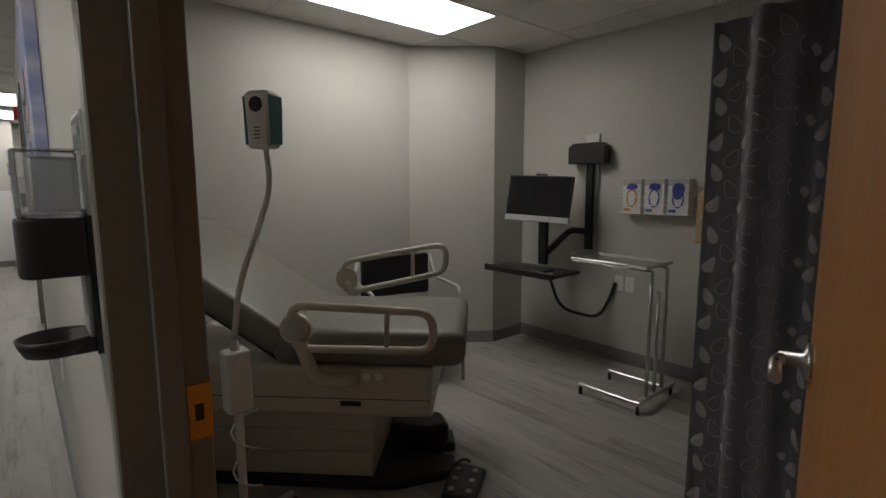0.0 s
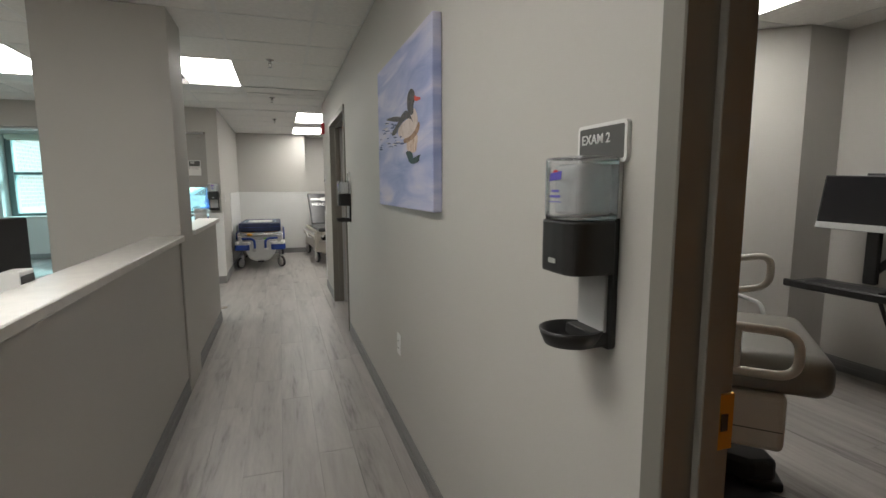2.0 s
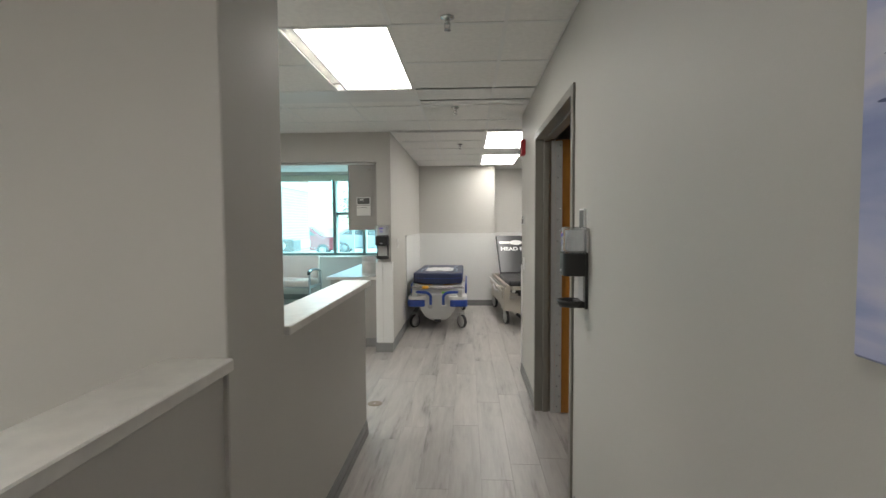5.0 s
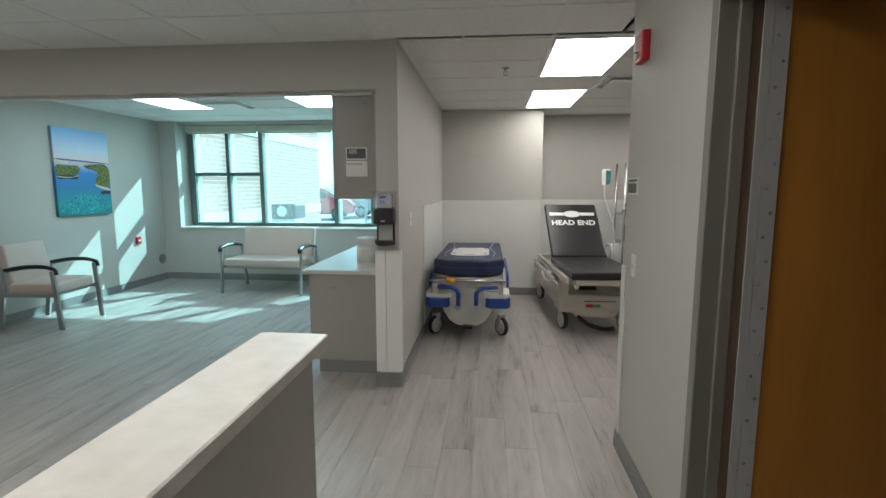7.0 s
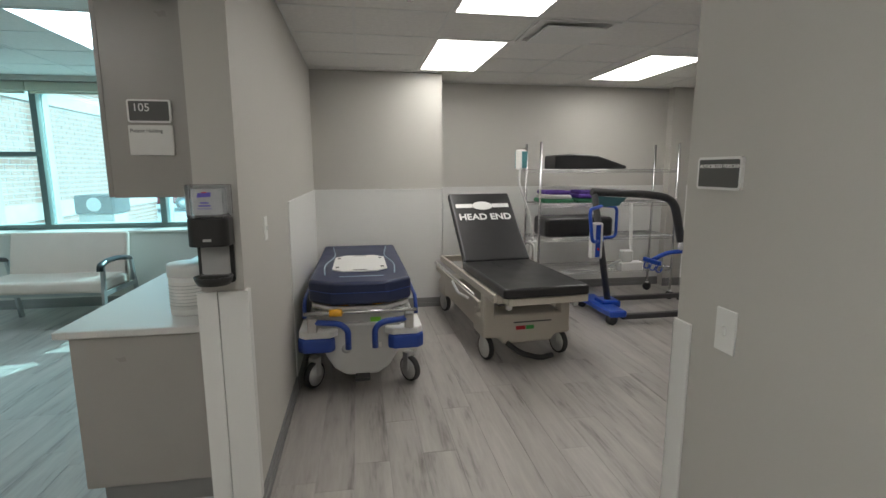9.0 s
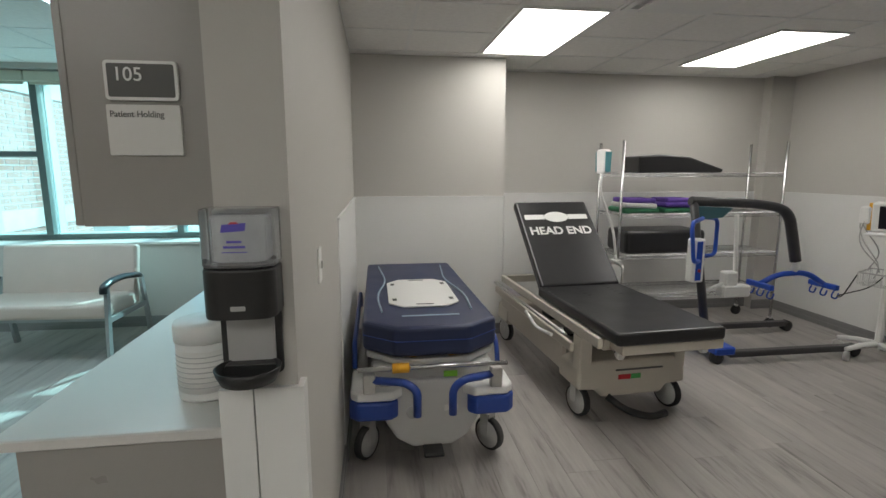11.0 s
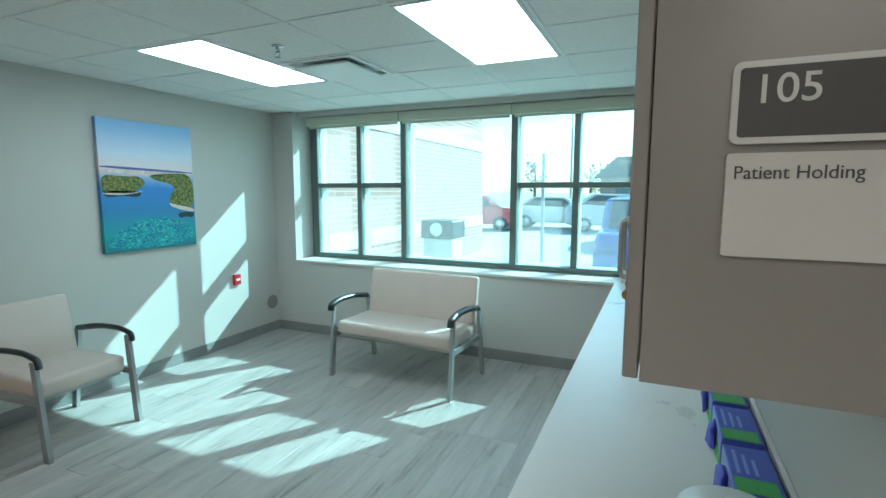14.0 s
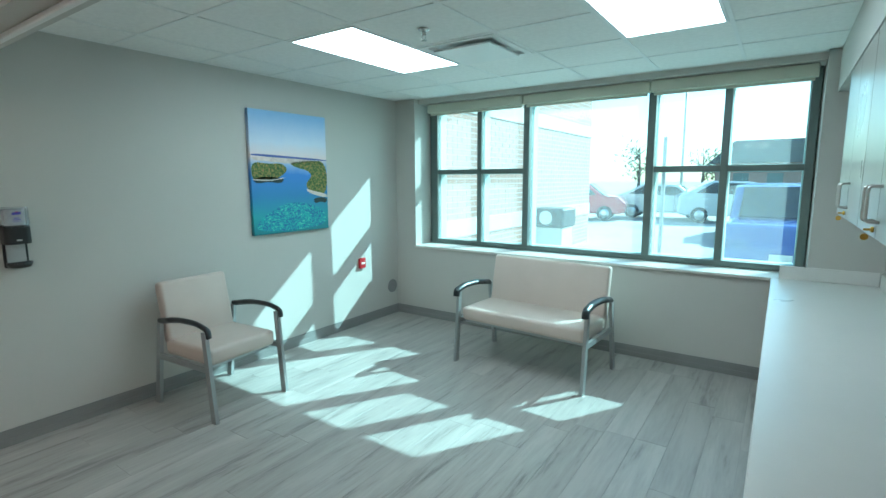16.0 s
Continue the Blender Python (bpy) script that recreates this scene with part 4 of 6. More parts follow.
for s, tilt in ((-1, 0.0), (1, 0.14)):
    y = s * 0.41
    p = lambda x, z: (x, y, z + tilt * (x + 0.30) * 1.6 + (0.05 if s > 0 else 0))
    rl = part("side_rail", tube(rounded([p(-0.30, 0.70), p(-0.30, 0.885), p(0.29, 0.86), p(0.29, 0.70)], 0.07, 6, True), 0.017, 10, True), M_CREAM, tb, "cream looped side rail")
    part("rail_upright", tube([p(0.10, 0.70), p(0.10, 0.87)], 0.011, 8), M_CREAM, rl)
    part("pivot_hub", lathe([(0.062, -0.02), (0.066, 0.0), (0.06, 0.022), (0.052, 0.024)], 24, pose(*p(-0.28, 0.785), 90 if s < 0 else -90, 0, 0)), M_CREAM, rl)
    part("hub_cap", lathe([(0.048, 0.024), (0.046, 0.03)], 24, pose(*p(-0.28, 0.785), 90 if s < 0 else -90, 0, 0)), M_GPLAS, rl)
    part("swing_arm", tube(rounded([p(-0.28, 0.77), p(-0.21, 0.58), (-0.13, y, 0.55), (-0.05, s * 0.345, 0.55)], 0.06), [0.03] * 15, 10), M_CREAM, rl)

fp = thing("foot_pedal", "black foot control pad with buttons on the floor", "foot control", pose(1.83, 1.50, 0, 0, 0, 35))
part("pad", prism([(-0.13, -0.075), (0.12, -0.085), (0.14, 0.0), (0.12, 0.085), (-0.13, 0.075)], 0.0, 0.035, 0.012), M_BLACK, fp)
for i in range(3):
    for j in (-1, 1):
        part("button", lathe([(0.016, 0.034), (0.014, 0.04)], 12, pose(-0.08 + 0.08 * i, 0.04 * j, 0)), M_GPLAS, fp)
part("cord", tube([(0.13 + 0.03 * math.cos(k * 0.9) + 0.004 * k, 0.02 * k, 0.03 + 0.02 * math.sin(k * 0.9)) for k in range(14)], 0.006, 6), M_BLACK, fp)

el = thing("exam_light", "white gooseneck exam light on a rolling pole", "exam light", pose(0.95, 1.78, 0))
for a in (20, 92, 164, 236, 308):
    lg = part("leg", tube([(0, 0, 0.085), (0.24 * math.cos(radians(a)), 0.24 * math.sin(radians(a)), 0.075)], [0.022, 0.016], 8), M_WPLAS, el)
    part("caster", lathe([(0.02, -0.012), (0.028, -0.01), (0.028, 0.01), (0.02, 0.012)], 14, pose(0.24 * math.cos(radians(a)), 0.24 * math.sin(radians(a)), 0.0285, 90, 0, a)), M_RUBBER, el)
part("pole", tube([(0, 0, 0.07), (0, 0, 0.6)], 0.016, 10), M_WPLAS, el)
bx = part("control_box", B(-0.045, 0.045, -0.04, 0.04, 0.55, 0.78, 0.01, 2), M_WPLAS, el)
part("red_button", lathe([(0.008, 0.0), (0.006, 0.004)], 10, pose(0, 0, 0.78)), M_RED, bx)
part("collar", tube([(0, 0, 0.78), (0, 0, 0.82)], [0.018, 0.011], 10), M_WPLAS, el)
part("gooseneck", tube(rounded([(0, 0, 0.82), (0.02, -0.02, 1.02), (0.10, -0.02, 1.22), (0.15, -0.03, 1.36), (0.14, -0.03, 1.50)], 0.12, 6), 0.011, 10), M_WPLAS, el)
hd = part("lamp_head", prism([(-0.045, -0.10), (0.045, -0.10), (0.055, 0.08), (0.04, 0.10), (-0.04, 0.10), (-0.055, 0.08)], -0.035, 0.035, 0.014, pose(0.13, -0.04, 1.60, 90, 0, -60), 3), M_WPLAS, el)
part("lens_ring", lathe([(0.026, 0), (0.026, 0.006), (0.02, 0.008)], 20, pose(0.13, -0.04, 1.60, 90, 0, -60) @ pose(0, 0.05, 0.034)), M_BLACK, hd)
part("side_band", prism([(-0.03, -0.085), (0.03, -0.085), (0.035, 0.08), (-0.035, 0.08)], 0.0, 0.004, 0.001, pose(0.13, -0.04, 1.60, 90, 0, -60) @ pose(-0.052, 0, 0, 0, -90, 0)), mat("teal_plastic", (0.12, 0.36, 0.40), 0.4), hd)
part("side_band", prism([(-0.03, -0.085), (0.03, -0.085), (0.035, 0.08), (-0.035, 0.08)], 0.0, 0.004, 0.001, pose(0.13, -0.04, 1.60, 90, 0, -60) @ pose(0.052, 0, 0, 0, 90, 0)), bpy.data.materials["teal_plastic"], hd)
for k in range(4):
    part("vent_slot", B(-0.012, 0.012, -0.001, 0.001, -0.06 - 0.012 * k, -0.056 - 0.012 * k), M_BLACK, hd).matrix_basis = pose(0.13, -0.04, 1.60, 0, 0, -60) @ pose(0, -0.0355, 0.03)
part("power_cord", tube([(0.05 * math.cos(k * 0.7) + 0.02, 0.05 * math.sin(k * 0.7), 0.53 - 0.017 * k) for k in range(18)], 0.004, 6), M_WPLAS, el)


def exam_chair(x, y, r):
    c = thing("guest_chair", "black vinyl guest chair with grey tube arms", "chair", pose(x, y, 0, 0, 0, r) @ Matrix.Diagonal((1.12, 1, 1, 1)))
    part("seat", B(-0.25, 0.25, -0.25, 0.22, 0.42, 0.49, 0.02, 3), M_BVIN, c)
    part("backrest", B(-0.24, 0.24, 0.20, 0.25, 0.55, 0.86, 0.02, 3), M_BVIN, c)
    for s in (-1, 1):
        f = part("side_frame", tube(rounded([(s * 0.28, -0.27, 0.0), (s * 0.28, -0.22, 0.66), (s * 0.28, 0.2, 0.67), (s * 0.26, 0.25, 0.84)], 0.07), 0.0125, 8), M_GPLAS, c)
        part("back_leg", tube([(s * 0.28, 0.05, 0.44), (s * 0.28, 0.28, 0.0)], 0.0125, 8), M_GPLAS, c)
    part("cross_bar", tube([(-0.28, 0.02, 0.41), (0.28, 0.02, 0.41)], 0.0125, 8), M_GPLAS, c)


exam_chair(2.45, 2.75, -15)

wc = thing("wall_computer", "black wall-mounted computer arm with monitor and keyboard tray", "computer", pose(3.85, 2.16, 0))
part("wall_track", boxes((-0.02, 0.0, -0.06, 0.06, 0.82, 1.76), bev=0.002), M_STEEL, wc, "steel wall channel")
part("cover", boxes((-0.05, -0.02, -0.03, 0.03, 0.86, 1.55), bev=0.004), M_BLACK, wc)
part("cable_box", prism([(-0.16, -0.07), (0.16, -0.07), (0.16, 0.06), (0.12, 0.09), (-0.12, 0.09), (-0.16, 0.06)], 0.0, 0.09, 0.006, facing(-0.02, 0, 1.60, '-x')), M_BLACK, wc)
part("arm", tube(rounded([(-0.05, 0.0, 1.0), (-0.16, 0.08, 1.02), (-0.30, 0.22, 0.82)], 0.05), 0.026, 8), M_BLACK, wc)
part("upright", boxes((-0.33, -0.29, 0.19, 0.27, 0.74, 1.2), bev=0.008), M_BLACK, wc)
_m = facing(-0.34, 0.25, 1.27, '-x') @ pose(0, 0, 0, -10, 0, 0) @ pose(0, 0, 0, 0, 12, 0)
mn = part("monitor", prism([(-0.27, -0.19), (0.27, -0.19), (0.27, 0.17), (-0.27, 0.17)], 0.0, 0.035, 0.006, _m), M_BLACK, wc, "wide computer screen, switched off")
part("screen", prism([(-0.26, -0.145), (0.26, -0.145), (0.26, 0.162), (-0.26, 0.162)], 0.0352, 0.036, 0, _m), mat("dark_screen", (0.012, 0.012, 0.014), 0.12, var=0.02), mn)
part("chin", prism([(-0.27, -0.19), (0.27, -0.19), (0.27, -0.147), (-0.27, -0.147)], 0.0352, 0.038, 0.001, _m), M_GPLAS, mn)
part("webcam", prism([(-0.045, 0.172), (0.045, 0.172), (0.045, 0.186), (-0.045, 0.186)], 0.0, 0.03, 0.003, _m), M_BLACK, mn)
kt = part("keyboard_tray", boxes((-0.60, -0.28, -0.1, 0.58, 0.70, 0.725), bev=0.006), M_BLACK, wc)
part("keyboard", boxes((-0.58, -0.44, 0.02, 0.46, 0.725, 0.742), bev=0.003), M_RUBBER, kt)
part("palm_rest", boxes((-0.625, -0.60, -0.1, 0.58, 0.69, 0.74), bev=0.008), M_BLACK, kt)
part("cable", tube(rounded([(-0.29, 0.2, 0.70), (-0.22, 0.12, 0.38), (-0.05, -0.12, 0.32), (-0.03, -0.2, 0.48), (-0.02, -0.24, 0.62)], 0.12, 6), 0.013, 8), M_BLACK, wc)

mt = thing("instrument_stand", "stainless steel instrument tray on a wheeled stand", "tray stand", pose(3.3, 1.58, 0))
part("tray", boxes((-0.17, 0.17, -0.25, 0.27, 0.875, 0.879), (-0.17, -0.16, -0.25, 0.27, 0.879, 0.895), (0.16, 0.17, -0.25, 0.27, 0.879, 0.895), (-0.16, 0.16, -0.25, -0.24, 0.879, 0.895), (-0.16, 0.16, 0.26, 0.27, 0.879, 0.895), bev=0.002), M_STEEL, mt)
part("tray_frame", tube(rounded([(-0.1, -0.24, 0.86), (-0.1, 0.2, 0.866), (0.1, 0.2, 0.866), (0.1, -0.24, 0.86)], 0.03), 0.008, 8), M_CHROME, mt)
for x in (-0.1, 0.1):
    part("post", tube([(x, -0.25, 0.06), (x, -0.25, 0.86)], 0.011, 10), M_CHROME, mt)
part("inner_post", tube([(0.0, -0.25, 0.06), (0.0, -0.25, 0.72)], 0.011, 10), M_CHROME, mt)
part("base_bar", boxes((-0.22, 0.26, -0.27, -0.23, 0.06, 0.085), bev=0.004), M_STEEL, mt)
for x in (-0.19, 0.17):
    part("foot", boxes((x - 0.015, x + 0.015, -0.23, 0.16, 0.055, 0.075), bev=0.004), M_STEEL, mt)
for x in (-0.2, 0.24):
    caster(mt, x, -0.25, 0.028, None, 0.02)
for x in (-0.19, 0.17):
    part("glide", lathe([(0.012, 0.0), (0.012, 0.056)], 10, pose(x, 0.15, 0)), M_RUBBER, mt)

gl = thing("glove_rack", "white wire rack holding three boxes of gloves", "glove rack", facing(3.85, 1.615, 1.285, '-x'))
for k, col in enumerate(((0.75, 0.32, 0.03), (0.15, 0.16, 0.55), (0.05, 0.07, 0.4))):
    x = -0.165 + 0.165 * k
    g = part("glove_box", prism([(x - 0.07, -0.12), (x + 0.07, -0.12), (x + 0.07, 0.12), (x - 0.07, 0.12)], 0.01, 0.09, 0.003), M_PAPER, gl)
    mc = mat("glove_box_print", col, 0.5)
    part("opening_ring", tube([(x + 0.035 * math.cos(a * math.pi / 10), -0.01 + 0.06 * math.sin(a * math.pi / 10), 0.0905) for a in range(20)], 0.006, 5, True), mc, g)
    part("print_band", prism([(x - 0.07, 0.075), (x + 0.07, 0.09), (x + 0.07, 0.12), (x - 0.07, 0.12)], 0.09, 0.0915), M_GPLAS, g)
    part("glove_tuft", blob([(x - 0.04, 0.06), (x - 0.01, 0.10), (x + 0.05, 0.08), (x + 0.03, 0.05 - 0.06 * (k == 2)), (x - 0.02, 0.05 - 0.07 * (k == 2))], 0.0915, 0.105, 2), mat("indigo_nitrile", (0.06, 0.07, 0.35), 0.5), g)
    part("print_bar", prism([(x - 0.06, -0.105), (x - 0.01, -0.105), (x - 0.01, -0.085), (x - 0.06, -0.085)], 0.09, 0.0915), mc, g)
for y in (-0.12, -0.06, 0.0):
    part("wire", tube(rounded([(-0.26, y, 0.0), (-0.26, y, 0.1), (0.26, y, 0.1), (0.26, y, 0.0)], 0.01, 3), 0.003, 6), M_WPLAS, gl)
sc = thing("sharps_cabinet", "beige wall cabinet for a sharps container", "sharps box", facing(3.85, 1.17, 1.16, '-x'))
part("body", prism([(-0.14, -0.17), (0.14, -0.17), (0.14, 0.17), (-0.11, 0.17), (-0.14, 0.14)], 0, 0.14, 0.012), mat("beige_plastic", (0.50, 0.36, 0.2), 0.45), sc)
part("window", prism([(-0.03, 0.0), (0.1, 0.0), (0.1, 0.1), (-0.03, 0.1)], 0.14, 0.143), M_RED, sc)
part("lock", lathe([(0.012, 0.14), (0.010, 0.146)], 12, pose(-0.1, 0.0, 0)), M_STEEL, sc)

# privacy curtain
M_CURT = mat("grey_curtain_fabric", (0.19, 0.19, 0.21), 0.85, var=0.1, scale=8, bump=0.3, bscale=500)
M_LEAF = mat("pale_leaf_print", (0.52, 0.52, 0.53), 0.85, var=0.05)
M_MESH = mat("white_net", (0.55, 0.55, 0.53), 0.8, var=0.03)
cu = thing("privacy_curtain", "grey privacy curtain with a pale leaf pattern hanging bunched", "curtain", pose(2.28, 0.72, 0, 0, 0, -92))


def fold(u):
    return 0.06 * math.sin(u * 25) + 0.022 * math.sin(u * 61 + 1)


NU, NV = 70, 12
_bm = bmesh.new()
g = [[_bm.verts.new((0.62 * i / NU, fold(0.62 * i / NU) * (1 - 0.25 * j / NV), 0.10 + (1.93 - 0.10) * j / NV)) for i in range(NU + 1)] for j in range(NV + 1)]
for j in range(NV):
    for i in range(NU):
        _bm.faces.new((g[j][i], g[j][i + 1], g[j + 1][i + 1], g[j + 1][i])).smooth = True
cl = part("curtain_cloth", _bm, M_CURT, cu)
sol = cl.modifiers.new("thick", 'SOLIDIFY')
sol.thickness = 0.002
_bm = bmesh.new()
for j in range(12):
    z = 1.93 + 0.046 * j
    tube_into(_bm, [(0.62 * i / 40, fold(0.62 * i / 40) * 0.75, z) for i in range(41)], 0.0022, 4)
for i in range(41):
    tube_into(_bm, [(0.62 * i / 40, fold(0.62 * i / 40) * 0.75, 1.93), (0.62 * i / 40, fold(0.62 * i / 40) * 0.75, 2.47)], 0.0018, 4)
part("net_top", _bm, M_MESH, cu, "open white net top")
part("track", boxes((-0.4, 1.4, -0.012, 0.012, 2.47, H)), M_TEE, cu)
_bm = bmesh.new()
_r = random.Random(8)
for col in range(12):
    u0 = 0.03 + 0.0505 * col
    for k in range(17):
        zc = 0.17 + 0.113 * k + (0.05 if col % 2 else 0) + _r.uniform(-0.01, 0.01)
        if zc > 1.87:
            continue
        lean = 0.4 if (col + k) % 2 else -0.45
        hollow = (col % 3 == 1)
        L, Wd = 0.034, 0.018
        pts = []
        for q in range(14):
            a = 2 * math.pi * q / 14
            v = L * math.cos(a)
            w = Wd * math.sin(a) * (1 - 0.55 * math.cos(a))
            uu, zz = u0 + w * math.cos(lean) - v * math.sin(lean), zc + w * math.sin(lean) + v * math.cos(lean)
            j = (zz - 0.10) / 1.83
            sc_ = 1 - 0.25 * j
            pts.append(Vector((uu, fold(uu) * sc_ - 0.0035, zz)))
        if hollow:
            tube_into(_bm, pts, 0.0011, 4, True)
        else:
            mid = _bm.verts.new(sum(pts, Vector()) / 14)
            vs = [_bm.verts.new(p) for p in pts]
            for q in range(14):
                _bm.faces.new((vs[q], vs[(q + 1) % 14], mid))
part("leaf_print", _bm, M_LEAF, cu, "pale printed leaves")

# ---- nurse station ----
M_DESK = mat("dark_desk_laminate", (0.05, 0.045, 0.04), 0.5, var=0.1)
ds = thing("nurse_desk", "pale worktop desk with dark supports behind the half wall", "desk", pose(-1.2, 2.0, 0))
part("worktop", B(-0.35, 0.32, -3.5, 1.75, 0.70, 0.735, 0.003), M_CAP, ds)
for y in (-3.4, -1.5, 0.3, 1.7):
    part("support", B(-0.33, 0.3, y - 0.02, y + 0.02, 0.0, 0.70), M_DESK, ds)
cm = thing("desk_monitor", "black computer monitor seen from behind on the nurse desk", "monitor", pose(-1.18, 2.34, 0.735, 0, 0, 243))
part("shell", B(-0.29, 0.29, -0.02, 0.02, 0.14, 0.535, 0.008, 2), M_BLACK, cm)
part("rear_bulge", B(-0.14, 0.14, 0.02, 0.05, 0.2, 0.4, 0.012, 2), M_BLACK, cm)
part("maker_mark", prism(round_rect(0.045, 0.045, 0.02, 0.0, 0.0), 0.0, 0.001, 0, pose(0.02, 0.0505, 0.33, -90, 0, 0)), M_GPLAS, cm)
part("stand", boxes((-0.03, 0.03, 0.02, 0.045, 0.01, 0.3), (-0.12, 0.12, -0.08, 0.1, 0.0, 0.012), bev=0.003), M_BLACK, cm)
wb = thing("desk_device", "small white upright device on the nurse desk", "device", pose(-0.938, 2.24, 0.735))
part("body", B(-0.03, 0.03, -0.05, 0.05, 0.0, 0.375, 0.004, 2), M_WPLAS, wb)
part("front", B(0.0305, 0.0325, -0.045, 0.045, 0.03, 0.36), M_BLACK, wb)

# ---- holding bay ----
M_UPH = mat("beige_upholstery", (0.55, 0.455, 0.40), 0.6, var=0.03, scale=5, bump=0.12, bscale=300)
M_GREYMET = mat("silver_powder_coat", (0.36, 0.37, 0.37), 0.38, 0.6, var=0.03)
M_ARM = mat("black_urethane", (0.015, 0.018, 0.02), 0.35, var=0.05)


def seat(name, label, cat, w, m):
    """Upholstered seat with silver frame sides; origin at the middle of its floor print, front to -y."""
    c = thing(name, label, cat, m)
    h = w / 2
    part("seat_cushion", B(-h + 0.045, h - 0.045, -0.27, 0.24, 0.37, 0.485, 0.03, 4), M_UPH, c, "", True)
    _q = B(-h + 0.05, h - 0.05, -0.045, 0.035, 0.0, 0.44, 0.028, 4)
    bmesh.ops.transform(_q, matrix=pose(0, 0.225, 0.45, -11, 0, 0), verts=_q.verts)
    part("back_cushion", _q, M_UPH, c, "", True)
    for yy in (-0.2, 0.15):
        part("under_bar", B(-h + 0.04, h - 0.04, yy, yy + 0.03, 0.335, 0.37), M_GREYMET, c)
    for s in (-1, 1):
        x = s * (h - 0.02)
        for nm, a, b in (("front_leg", (x, -0.32, 0.0), (x, -0.27, 0.62)), ("back_leg", (x, 0.33, 0.0), (x, 0.23, 0.62))):
            _q = bmesh.new()
            va = [_q.verts.new(Vector(a) + Vector(o)) for o in ((-0.013, -0.025, 0), (0.013, -0.025, 0), (0.013, 0.025, 0), (-0.013, 0.025, 0))]
            vb = [_q.verts.new(Vector(b) + Vector(o)) for o in ((-0.013, -0.02, 0), (0.013, -0.02, 0), (0.013, 0.02, 0), (-0.013, 0.02, 0))]
            _q.faces.new(va[::-1])
            _q.faces.new(vb)
            for i in range(4):
                _q.faces.new((va[i], va[(i + 1) % 4], vb[(i + 1) % 4], vb[i]))
            part(nm, _q, M_GREYMET, c)
        part("side_rail", boxes((x - 0.012, x + 0.012, -0.27, 0.27, 0.345, 0.385)), M_GREYMET, c)
        part("armrest", tube(rounded([(x, -0.315, 0.585), (x, -0.31, 0.635), (x, -0.2, 0.665), (x, 0.0, 0.665), (x, 0.22, 0.625)], 0.09, 5), 0.029, 10, False, 0.62), M_ARM, c, "curved black armrest")
    return c


seat("bench_seat", "beige upholstered two-seat bench with silver frame below the window", "bench", 1.21, pose(-3.37, 11.22, 0, 0, 0, -3.5))
seat("arm_chair", "beige upholstered armchair with silver frame against the wall", "chair", 0.63, pose(-5.01, 9.35, 0, 0, 0, 94))

# counter and cabinets
ct = thing("counter_base", "grey laminate base cabinets under the counter", "cabinet", pose(-1.36, 8.2, 0))
part("end_panel", B(-0.30, 0.295, 0.0, 0.02, 0.11, 0.805), M_CAB, ct)
part("carcass", B(-0.27, 0.295, 0.02, 3.70, 0.11, 0.805), M_CAB, ct)
part("toe_kick", boxes((-0.24, 0.29, 0.02, 3.70, 0.0, 0.11)), M_BASE, ct)
for i in range(6):
    d = part("cabinet_door", B(-0.292, -0.272, 0.03 + 0.61 * i, 0.63 + 0.61 * i, 0.115, 0.80, 0.002), M_CAB, ct)
    part("handle", tube(rounded([(-0.292, 0.56 + 0.61 * i, 0.6), (-0.325, 0.56 + 0.61 * i, 0.6), (-0.325, 0.56 + 0.61 * i, 0.72), (-0.292, 0.56 + 0.61 * i, 0.72)], 0.012, 3), 0.005, 6), M_STEEL, d)
wt = thing("worktop", "long pale marbled laminate counter top by the window", "worktop", pose(0, 0, 0))
part("slab", B(-1.71, -1.062, 8.175, 11.925, 0.808, 0.84, 0.004), M_CTR, wt)
part("backsplash", boxes((-1.075, -1.062, 8.3, 11.91, 0.84, 0.94), (-1.66, -1.08, 11.912, 11.926, 0.842, 0.94)), M_CTR, wt)
for i in range(3):
    y0 = 8.14 + 0.98 * i
    uc = thing("wall_cabinet", "grey laminate wall cabinet with keys hanging in its locks", "cabinet", pose(-1.062, y0, 1.394), "wall cabinets over the counter")
    part("carcass", B(-0.335, 0.0, 0.0, 0.976, 0.0, 0.80), M_CAB, uc)
    for k in range(2):
        d = part("cabinet_door", B(-0.356, -0.337, 0.002 + 0.488 * k, 0.486 + 0.488 * k, 0.002, 0.798, 0.002), M_CAB, uc)
        yh = 0.44 if k == 0 else 0.536
        part("handle", tube(rounded([(-0.356, yh, 0.06), (-0.392, yh, 0.06), (-0.392, yh, 0.18), (-0.356, yh, 0.18)], 0.014, 3), 0.0055, 8), M_STEEL, d)
        if k == 1:
            part("lock", tube([(-0.357, yh - 0.01, 0.03), (-0.366, yh - 0.01, 0.03)], 0.010, 12), M_GOLD, d)
            ky = part("key", boxes((-0.385, -0.366, yh - 0.012, yh - 0.008, 0.026, 0.034)), M_GOLD, d)
            part("spare_key", lathe([(0.012, -0.0015), (0.012, 0.0015)], 12, pose(-0.38, yh - 0.01, 0.004, 90, 0, 0)), M_GOLD, ky)
W("wall_soffit", B(-1.42, -1.062, 8.16, YW, 2.2, H), M_WALL, "grey soffit above the wall cabinets", "soffit")

